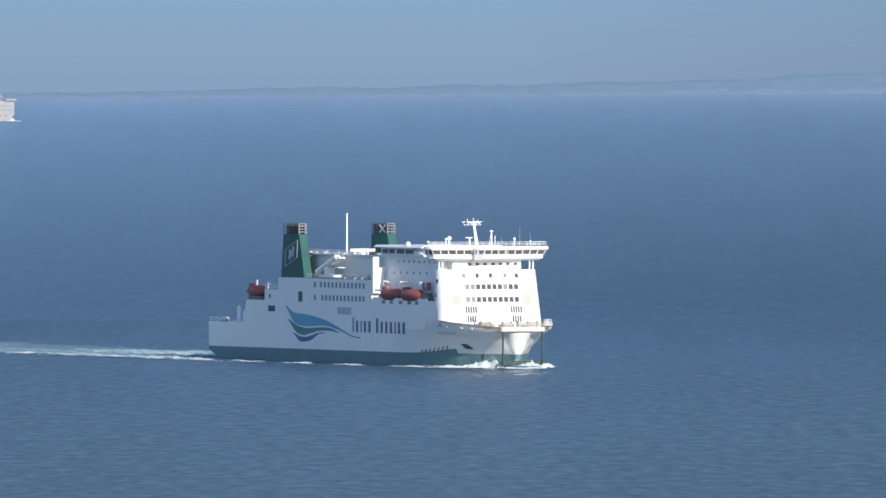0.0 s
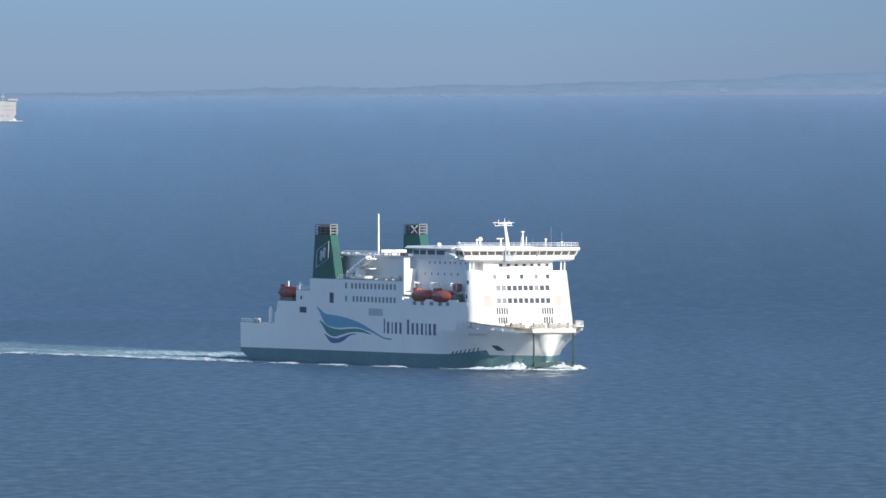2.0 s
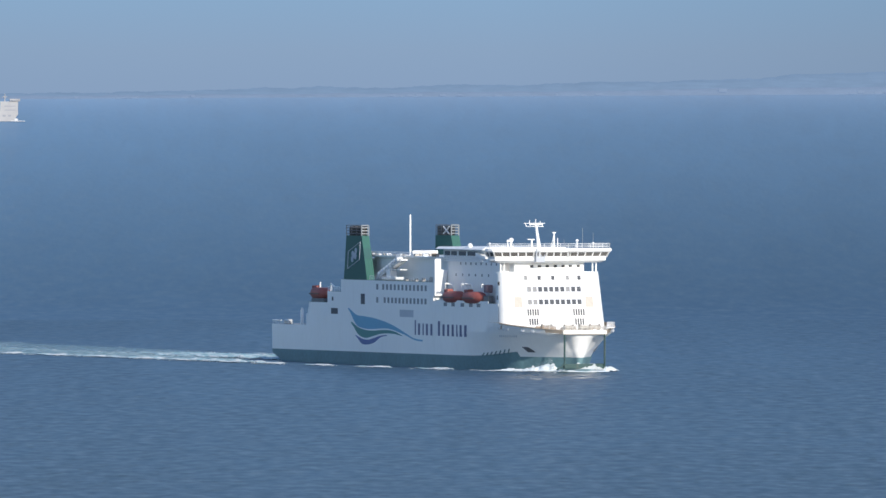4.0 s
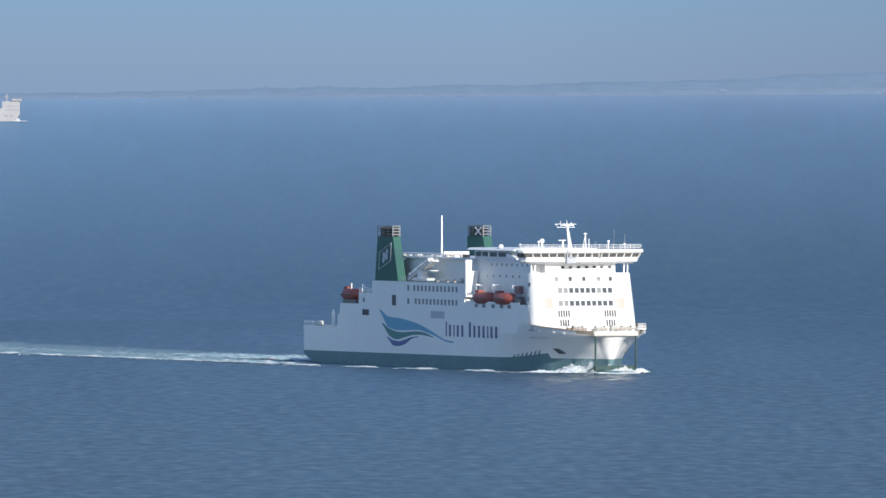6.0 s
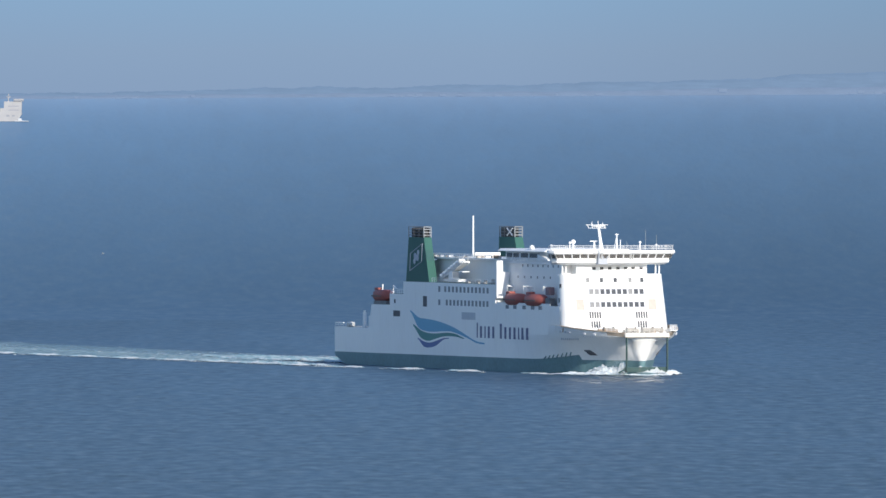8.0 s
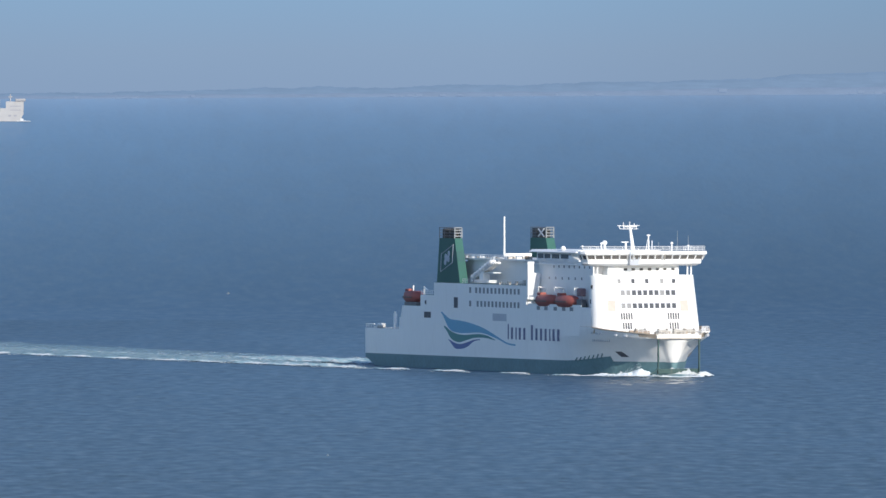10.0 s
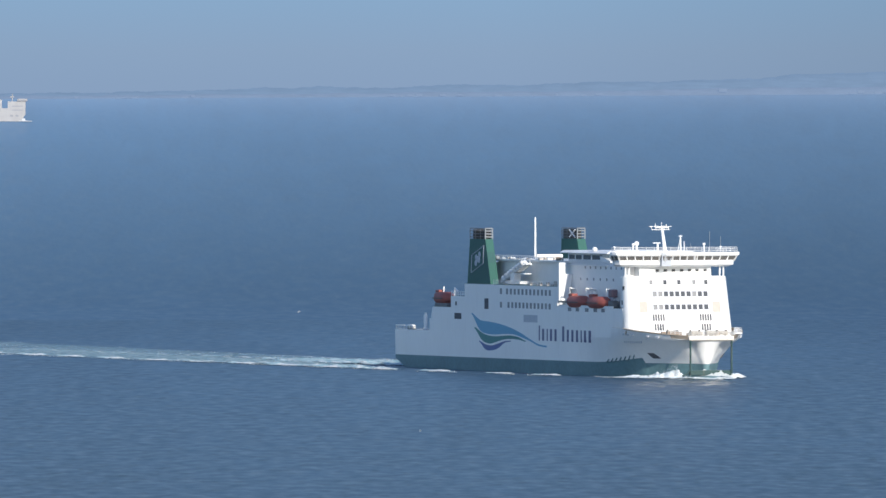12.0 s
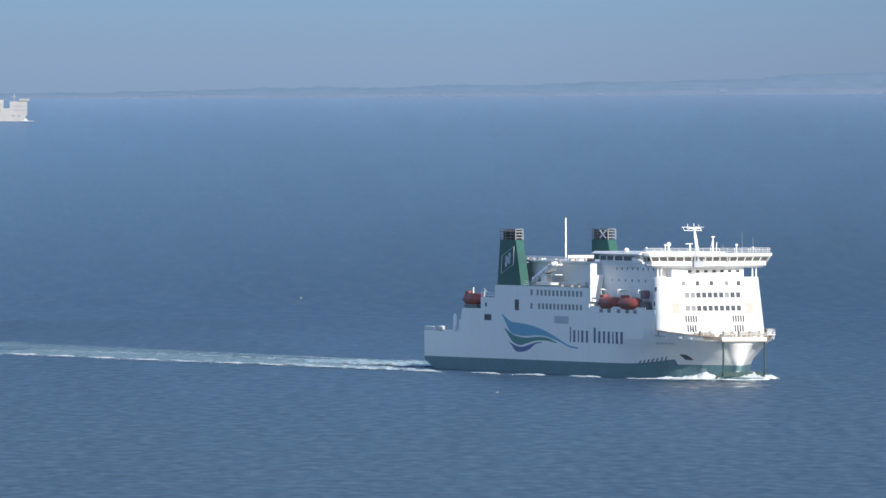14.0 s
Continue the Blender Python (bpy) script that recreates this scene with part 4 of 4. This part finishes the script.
    rows += [((141.3, -3.1 + 1.0 * k, 33.9), (141.3, -3.4 + 1.1 * k, 34.65 + 0.2 * (k % 2))) for k in range(5)]
    part("radar_yard", bars(rows, 0.075, 5), WHITE, ferry)
    part("radar_scanner", boxes((141.4, 141.7, -2.2, 0.9, 34.3, 34.5)), WHITE, ferry)
    part("radar_scanner", boxes((140.6, 141.2, -2.7, -0.9, 30.75, 30.95)), WHITE, ferry)
    bm = bmesh.new()
    bar(bm, (141, 4.1, 28.7), (141, 4.05, 32.6), 0.22, 8, 0.14)
    bar(bm, (141, 3.6, 32.4), (141, 4.5, 32.4), 0.12, 6)
    bar(bm, (141, 4.05, 32.2), (141, 3.3, 28.8), 0.06, 5)
    part("signal_mast", bm, WHITE, ferry)
    part("signal_mast", bars([((141, 4.95, 28.7), (141, 4.95, 31.2))], 0.10), WHITE, ferry)
    bm = bmesh.new()
    bar(bm, (141, -1.6, 28.7), (141, -1.6, 30.8), 0.3, 8, 0.2)
    part("scanner_pedestal", bm, WHITE, ferry)
    for x, y, z, r in ((141, -6.85, 30.7, 0.58), (141, -7.7, 30.5, 0.32), (122.5, -10.0, 29.2, 0.6), (146, 7.9, 30.6, 0.34), (146, 12, 30.0, 0.25), (146, -14.3, 29.9, 0.28)):
        bm = bmesh.new()
        bmesh.ops.create_uvsphere(bm, u_segments=14, v_segments=10, radius=r, matrix=Matrix.Translation((x, y, z)))
        bar(bm, (x, y, 28.6), (x, y, z), r * 0.45, 8)
        part("aerial_dome", bm, WHITE, ferry, smooth=True)
    for y, z in ((9.3, 33.5), (12.0, 32.4), (4.6, 30.8)):
        part("whip_aerial", bars([((146, y, 28.7), (146, y, z))], 0.05, 4), STEEL, ferry)


ferry = tagged(new("ferry"), "large white car ferry with green funnels under way", "ferry")
hull_parts(ferry)
superstructure(ferry)
bridge(ferry)
windows(ferry)
livery(ferry)
funnels(ferry)
boats(ferry)
deck_gear(ferry)


# ---- foam ----
def foam_strip(name, centre, n, across, mat, parent=None, seed=0.0, floor=None):
    """Froth along a line: centre(u) gives x, y, half width, height, cover (0..1) for u from 0 to 1."""
    bm = bmesh.new()
    lay = bm.verts.layers.float.new("cover")
    cols = []
    for i in range(n + 1):
        u = i / n
        x, y, w, h, c = centre(u)
        x2, y2, *_ = centre(min(1, u + 1 / n) if u < 1 else u - 1 / n)
        d = Vector((x2 - x, y2 - y)).normalized() * (1 if u < 1 else -1)
        col = []
        for j in range(across + 1):
            v = j / across * 2 - 1
            px, py = x - d.y * w * v, y + d.x * w * v
            shape = (1 - v * v)
            lump = 0.65 + 0.7 * noise.noise((px * 0.16 + seed, py * 0.16, seed)) + 0.30 * noise.noise((px * 0.7, py * 0.7 + seed, 1)) + 0.22 * noise.noise((px * 1.9, py * 1.9 + seed, 4))
            z = 0.05 + max(0.0, h * shape * lump)
            q = bm.verts.new((px, py, z + (floor(py) if floor else 0)))
            q[lay] = c * (0.35 + 0.65 * shape) - 0.5 * (1 if abs(v) > 0.99 else 0)
            col.append(q)
        cols.append(col)
    for a, b in zip(cols, cols[1:]):
        for j in range(across):
            bm.faces.new((a[j], b[j], b[j + 1], a[j + 1]))
    return part(name, bm, mat, parent, smooth=True)


def along(table):
    def at(u):
        return lerp_table([(i / (len(table) - 1), *r) for i, r in enumerate(table)], u)
    return at


bow_wave = tagged(new("bow_wave"), "white broken bow wave around the stem", "foam", kind="stuff")
foam_strip("bow_foam", along([(170, -4.2, 0.6, 0.4, 0.35), (167.5, -5.6, 1.2, 1.1, 0.6), (165, -7.0, 1.8, 1.7, 0.72), (162, -8.6, 2.0, 1.6, 0.72), (158, -10.6, 1.6, 0.9, 0.62), (152, -13.4, 1.2, 0.5, 0.42), (145, -15.6, 1.1, 0.35, 0.22), (138, -17.4, 1.0, 0.2, 0.05)]), 160, 16, FOAM_BOW, bow_wave, 1.0)
foam_strip("bow_foam", along([(168.5, 2, 1.2, 0.8, 0.4), (167, 4.5, 1.8, 1.2, 0.65), (164, 8.5, 2.2, 1.2, 0.7), (158, 12, 2.0, 0.8, 0.6), (145, 16, 1.6, 0.4, 0.4)]), 70, 10, FOAM_BOW, bow_wave, 5.0)
foam_strip("bow_foam", along([(171, -4.5, 0.8, 0.5, 0.5), (173, -1.5, 1.0, 0.5, 0.5), (173, 2.5, 1.0, 0.5, 0.45), (171, 5.5, 1.0, 0.5, 0.45)]), 40, 8, FOAM_BOW, bow_wave, 7.0)
# steep glossy wavelets added ahead of the bow to mirror the white front
bm = bmesh.new()
grid = []
for i in range(80):
    row = []
    for j in range(52):
        u, v = 1.5 * i, -22 + 0.6 * j
        x, y = 170 + 0.936 * u + 0.352 * v, -0.352 * u + 0.936 * v
        edge = max(0.0, min(1.0, i / 4, (79 - i) / 55, j / 18, (51 - j) / 12))
        h = 0.38 * noise.noise((u / 11, v / 3.6, 3.0)) + 0.16 * noise.noise((u / 4, v / 1.5, 8.0))
        row.append(bm.verts.new((x, y, (h + 0.02) * edge - 0.12 * (1 - edge))))
    grid.append(row)
for a, b in zip(grid, grid[1:]):
    for j in range(51):
        bm.faces.new((a[j], b[j], b[j + 1], a[j + 1]))
part("bow_ripples", bm, RIPPLE, bow_wave, "added glossy wavelets that mirror the white bow", smooth=True)
spray = foam_strip("spray", along([(169.8, -4.8, 0.7, 1.6, 0.3), (168.4, -5.6, 1.4, 4.0, 0.42), (166.4, -6.6, 1.6, 3.4, 0.42), (163.5, -8.2, 1.7, 2.2, 0.40), (159.5, -10.2, 1.5, 1.3, 0.30)]), 70, 14, FOAM_SPRAY, bow_wave, 11.0)
foam_strip("stern_churn", along([(5, 0, 10, 0.5, 0.6), (-8, 0, 12, 1.3, 0.86), (-30, -1, 13, 1.0, 0.76), (-60, -3, 15, 0.6, 0.58), (-110, -5, 17, 0.3, 0.3)]), 120, 14, FOAM_CHURN, bow_wave, 12.0)
foam_strip("stem_splash", along([(169.0, -2.4, 1.0, 1.4, 0.50), (169.3, -0.4, 1.3, 2.6, 0.60), (169.4, 0.9, 1.6, 3.3, 0.72), (169.4, 2.3, 1.7, 3.9, 0.76), (169.0, 4.4, 1.4, 3.2, 0.70), (168.0, 6.2, 0.9, 1.2, 0.4)]), 60, 12, FOAM_SPRAY, bow_wave, 3.0)
foam_strip("wake_skirt", along([(44, -29, 1.5, 0.3, 0.2), (16, -28, 5, 0.5, 0.72), (-14, -25, 9, 0.5, 0.92), (-60, -25, 13, 0.4, 0.86), (-120, -27, 18, 0.25, 0.7), (-260, -30, 24, 0.2, 0.5)]), 160, 12, FOAM_SKIRT, bow_wave, 4.0)

ROUTE = [(0, -45.03, 3700.17, 22.020), (2, -36.88, 3679.32, 21.674), (4, -28.84, 3658.57, 21.330), (6, -20.94, 3637.99, 21.014),
         (8, -13.21, 3617.65, 20.755), (10, -5.70, 3597.64, 20.579), (12, 1.57, 3578.03, 20.512), (14, 8.54, 3558.88, 20.584)]


def track(s):
    """A point of the ship's way, s metres along it from the stern at the start (negative: already sailed)."""
    if s <= 0:
        return -45.03 + s * 0.375, 3700.17 - s * 0.927
    k = min(1, s / 151.0) * 7
    i = min(int(k), 6)
    a, b = ROUTE[i], ROUTE[i + 1]
    return a[1] + (b[1] - a[1]) * (k - i), a[2] + (b[2] - a[2]) * (k - i)


def wake_line(off, w0, w1, h, c0, c1):
    def at(u):
        s = 148 - u * 420
        back = max(0.0, -s)
        x, y = track(s)
        return x + off * (1 + back / 120) * 0.93, y + off * (1 + back / 120) * 0.37, w0 + (w1 - w0) * back / 272, h * (1 - 0.6 * u), c0 + (c1 - c0) * u
    return at


# breaking crests of the quarter wave and of the wash under the stern
foam_strip("quarter_crest", along([(48, -29.5, 0.8, 0.4, 0.2), (30, -31, 1.4, 0.8, 0.62), (8, -32.5, 1.8, 0.9, 0.80), (-20, -33.5, 2.2, 0.8, 0.78), (-50, -35.5, 2.6, 0.6, 0.62), (-95, -40, 3.0, 0.4, 0.35)]), 150, 8, FOAM_LINE, bow_wave, 15.0)
foam_strip("stern_crest", along([(3, 7, 1.2, 0.6, 0.5), (-8, 8, 2.0, 1.2, 0.72), (-30, 9, 2.4, 1.0, 0.70), (-60, 11, 2.8, 0.7, 0.52), (-95, 13, 3.0, 0.4, 0.25)]), 120, 8, FOAM_LINE, bow_wave, 17.0)
foam_strip("stern_crest", along([(3, -6, 1.2, 0.5, 0.4), (-10, -8, 2.0, 1.0, 0.62), (-35, -12, 2.4, 0.8, 0.62), (-70, -17, 2.8, 0.5, 0.45), (-105, -22, 3.0, 0.3, 0.2)]), 120, 8, FOAM_LINE, bow_wave, 19.0)

wake = tagged(new("wake"), "pale churned wake trailing behind the ferry", "wake", kind="stuff")
foam_strip("wake_froth", wake_line(0, 11.5, 22, 0.25, 0.80, 0.34), 260, 16, FOAM_WAKE, wake, 2.0, sea_z)
foam_strip("wake_crest", wake_line(-9, 2.0, 4.0, 0.5, 0.65, 0.30), 260, 6, FOAM_CREST, wake, 6.0, sea_z)
foam_strip("wake_crest", wake_line(8, 2.0, 3.0, 0.45, 0.6, 0.2), 260, 6, FOAM_CREST, wake, 8.0, sea_z)


def froth(name, spots, mat, parent, seed):
    """Many small broken lumps of foam in one mesh; spots: x, y, z, size."""
    rnd = random.Random(seed)
    vs, fs = [], []
    for x, y, z, r in spots:
        b = len(vs)
        for ux, uy, uz in ((1, 0, 0), (0, 1, 0), (-1, 0, 0), (0, -1, 0), (0, 0, 1), (0, 0, -1)):
            k = r * rnd.uniform(0.6, 1.3)
            vs.append((x + ux * k * 2.0, y + uy * k * 1.4, z + uz * k * 0.55))
        fs += [(b + p, b + q, b + 4) for p, q in ((0, 1), (1, 2), (2, 3), (3, 0))] + [(b + q, b + p, b + 5) for p, q in ((0, 1), (1, 2), (2, 3), (3, 0))]
    me = bpy.data.meshes.new(name)
    me.from_pydata(vs, [], fs)
    me.materials.append(mat)
    ob = new(name, me)
    ob.parent = parent
    return ob


def scatter(line, count, seed, size, lift, thick=1.0):
    """Random spots about a line as foam_strip takes it, in clusters."""
    rnd = random.Random(seed)
    out = []
    while len(out) < count:
        u = rnd.random()
        x, y, w, h, c = line(u)
        v = rnd.gauss(0, 0.45)
        if noise.noise((x * 0.11 + seed, y * 0.11, 2.0)) > 0.25 - 0.5 * c * rnd.random():
            out.append((x, y + w * v * thick, lift * rnd.random() ** 2 * (1 - 0.5 * u), size * rnd.uniform(0.3, 1.3)))
    return out


froth("stern_froth", scatter(along([(4, 0, 10, 0, 0.9), (-30, -1, 12, 0, 0.7), (-80, -3, 14, 0, 0.4)]), 1100, 3, 0.17, 0.5), FROTH, bow_wave, 3)
froth("quarter_froth", scatter(along([(40, -30, 1.5, 0, 0.9), (0, -31, 5, 0, 0.8), (-50, -31, 7, 0, 0.5)]), 500, 5, 0.15, 0.3), FROTH, bow_wave, 5)
froth("bow_froth", scatter(along([(169.5, -5.2, 1.0, 0, 0.9), (165, -7.4, 1.8, 0, 0.9), (158, -11, 1.8, 0, 0.8), (146, -15.4, 1.4, 0, 0.6)]), 420, 7, 0.12, 0.8), FROTH, bow_wave, 7)
for off, count, seed in ((-9, 260, 21), (8, 70, 22), (0, 200, 23)):
    froth("wake_froth_lumps", scatter(wake_line(off, 2.5 if off else 9, 4.0 if off else 16, 0, 0.7, 0.3), count, seed, 0.10, 0.2), FROTH, wake, seed)
# droplets thrown up by the stem
rnd = random.Random(9)
drops = []
for i in range(1300):
    u, h = rnd.random() ** 1.7, rnd.random() ** 1.4
    drops.append((169.6 - 6.5 * u + rnd.gauss(0, 0.35), -5.2 - 2.9 * u - 0.9 * h + rnd.gauss(0, 0.25), 0.4 + h * (3.9 - 2.7 * u), rnd.uniform(0.02, 0.06)))
drops = froth("droplets", drops, FROTH, spray, 9)

# the foam of the bow wave, shed in patches that stay on the water while the ship sails on
SIDE = [(-260, -52), (-150, -45), (-90, -41), (-40, -36), (0, -34), (30, -32), (50, -30), (72, -27), (100, -23.5), (118, -21), (132, -19), (140, -17.5), (150, -14)]
PATCHES = [(-4.7 - 2.3 * k, 1.7 + 0.25 * (k % 3)) for k in range(11)] + [(-2.5, 1.6), (0.0, 2.0), (2.6, 2.1), (5.2, 2.0), (8.1, 1.4), (10.1, 1.5), (12.4, 1.7), (14.3, 1.3)]
foam_patches = []
for k, (shed, lasting) in enumerate(PATCHES):
    patch = tagged(new("foam_patch"), "thin white line of foam drifting beside the ferry", "foam", kind="stuff")
    half, old = 11.15 * lasting / 2, max(0.0, -4.0 - shed) / 24
    w = 1.6 + 2.3 * old
    line = along([(half, 0.0, w * 0.5, 0.25, 0.30), (half * 0.5, 0.3, w, 0.6, 0.80 - 0.28 * old), (0, 0.2, w, 0.55, 0.74 - 0.25 * old), (-half * 0.5, -0.2, w * 1.2, 0.5, 0.62 - 0.25 * old), (-half, 0, w * 0.7, 0.2, 0.25)])
    foam_strip("foam_sheet", line, 48, 6, FOAM_LINE, patch, 9.0 + k)
    froth("foam_lumps", scatter(line, 60, 40 + k, 0.12, 0.3), FROTH, patch, 40 + k)
    foam_patches.append((shed, patch))


def drift(shed, t):
    """Place of a patch beside the ship: carried under the bow wave until it is shed, then left astern."""
    age = t - shed
    if age < -1.3:
        return pose(150, -5, -1.2, 0, 0, 6)
    x = 140 - 11.15 * age
    sink = -1.2 * max(0.0, min(1.0, -age / 1.3))
    return pose(min(x, 150), lerp_table(SIDE, x)[0] if age > 0 else -17.5 + 12.5 * (-age / 1.3), sink, 0, 0, 6)


# ---- a second ship far off ----
def far_ship():
    s = tagged(new("far_ferry"), "distant sunlit white ferry near the horizon", "ferry")
    warm = material("sunlit_grey_white_paint", (0.33, 0.33, 0.34), 0.5, vary=0.12, scale=1.5)
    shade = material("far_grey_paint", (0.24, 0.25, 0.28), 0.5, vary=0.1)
    bm = bmesh.new()
    prism(bm, [(-30, 0), (-1.3, 0), (-0.9, 1.2), (0, 2.6), (-30, 2.6)], "y", -1.6, 1.6)
    part("hull", bm, warm, s)
    bm = bmesh.new()
    prism(bm, [(-30, 2.6), (-0.2, 2.6), (-0.1, 6.6), (-6.0, 6.6), (-6.0, 4.4), (-8.0, 4.4), (-8.0, 6.2), (-11.5, 6.2), (-11.5, 4.8), (-30, 4.6)], "y", -1.5, 1.5)
    part("deckhouse", bm, warm, s)
    part("wheelhouse", boxes((-2.9, 0.5, -1.9, 1.9, 6.6, 7.5), bevel=0.2), warm, s)
    bm = bmesh.new()
    prism(bm, [(-9.6, 6.0), (-8.0, 6.0), (-7.9, 7.2), (-9.2, 7.2)], "y", -0.8, 0.8)
    part("funnel", bm, warm, s)
    part("radar_mast", bars([((-4.6, 0, 6.5), (-4.5, 0, 9.1)), ((-5.2, 0, 8.1), (-3.9, 0, 8.1))], 0.17), warm, s)
    part("wheelhouse_windows", boxes((-2.7, 0.4, -1.96, -1.85, 6.9, 7.15)), shade, s)
    part("side_opening", boxes((-5.2, -4.2, -1.63, -1.5, 1.6, 2.2), (-3.4, -2.4, -1.63, -1.5, 1.6, 2.2), (-14, -9, -1.54, -1.4, 2.9, 3.4), (-4.6, -1.0, -1.54, -1.4, 4.9, 5.2), (-4.6, -1.0, -1.54, -1.4, 3.6, 3.9)), shade, s)
    bm = boxes((-2.4, 0.5, -2.2, 1.0, 0.0, 0.3), (-1.3, -0.2, -2.0, 0.6, 0.2, 1.0), (0.4, 2.2, -2.0, 0.4, 0.0, 0.2), bevel=0.1)
    part("bow_foam", bm, FOAM_PLAIN, s)
    return s


FOAM_PLAIN = material("far_foam", (0.5, 0.52, 0.54), 0.9, vary=0.1)
far_ferry = far_ship()


# ---- gulls over the water ----
def gull():
    """A small white gull: body, tail and two raised wings."""
    g = tagged(new("gull"), "small white gull in flight low over the sea", "bird", "gulls over the sea")
    bm = bmesh.new()
    bmesh.ops.create_uvsphere(bm, u_segments=10, v_segments=8, radius=1, matrix=Matrix.Diagonal((0.15, 0.06, 0.06, 1)))
    part("body", bm, PALE, g, smooth=True)
    part("tail", prism(bmesh.new(), [(-0.13, -0.02), (-0.13, 0.02), (-0.26, 0.05), (-0.26, -0.05)], "z", -0.01, 0.02), WHITE, g)
    for s in (-1, 1):
        bm = bmesh.new()
        prism(bm, [(0.09, 0.04 * s), (-0.08, 0.04 * s), (-0.09, 0.28 * s), (-0.12, 0.50 * s), (0.02, 0.30 * s)], "z", -0.012, 0.012)
        w = part("wing", bm, STEEL, g, "grey wing")
        w.matrix_basis = pose(0, 0, 0.04, s * 24, 0, 0)
    return g


gulls = [gull(), gull()]
GULL_Y = 2300.0


def flight(rows):
    """Rows of seconds, metres to the right and metres above the sea."""
    return [(t, pose(x, GULL_Y, z, 0, -12, 0)) for t, x, z in rows]


# ---- what moves ----
def ship_at(t):
    x, y, th = lerp_table(ROUTE, t)
    return pose(x, y, 0, 0, 0, th - 90)


def motions():
    rows = [(t, pose(x, y, 0, 0, 0, th - 90)) for t, x, y, th in ROUTE]
    walk(ferry, rows)
    walk(bow_wave, rows)
    for shed, patch in foam_patches:
        walk(patch, [(t / 2, ship_at(t / 2) @ drift(shed, t / 2)) for t in range(29)])
    # the spray leaps up by the stem and falls back along the side
    walk(spray, [(t, pose(-2 * back, -back, -drop)) for t, back, drop in (
        (0, 0.5, 0.8), (1.5, 1.5, 1.5), (3, 0, 0), (4.5, 1.5, 1.2), (6, 0, 0), (8, 0, -0.2), (9.5, 1.5, 1.0), (11, 2, 1.2), (12.5, 0.5, 0.5), (13, 0, 0.3), (14, 1.8, 1.3))])
    for boat, place in LIFEBOATS:
        walk(boat, [(t, m @ place) for t, m in rows])
    walk(gulls[0], flight([(0, -84.0, 1.37), (8.2, -36.0, 1.37), (10.4, -14.2, 11.8), (11.8, -4.7, 13.6), (13, 3.22, 15.02), (13.6, 7.13, 17.71), (14.0, 8.43, 19.54)]))
    walk(gulls[1], flight([(0, -110.0, 38.0), (8.0, -52.3, 40.9), (10.5, -29.9, 32.9), (11.6, -24.9, 31.0), (12, -22.08, 31.97), (12.5, -20.43, 34.93), (13, -20.52, 36.4), (13.5, -21.04, 35.19), (14, -21.82, 34.06)]))
    d = 4940.0
    walk(far_ferry, [(0, pose(-141.5, d, sea_z(d, -137) - 0.3, 0, 0, 0)), (14.0, pose(-137.2, d, sea_z(d, -137) - 0.3, 0, 0, 0))])


motions()
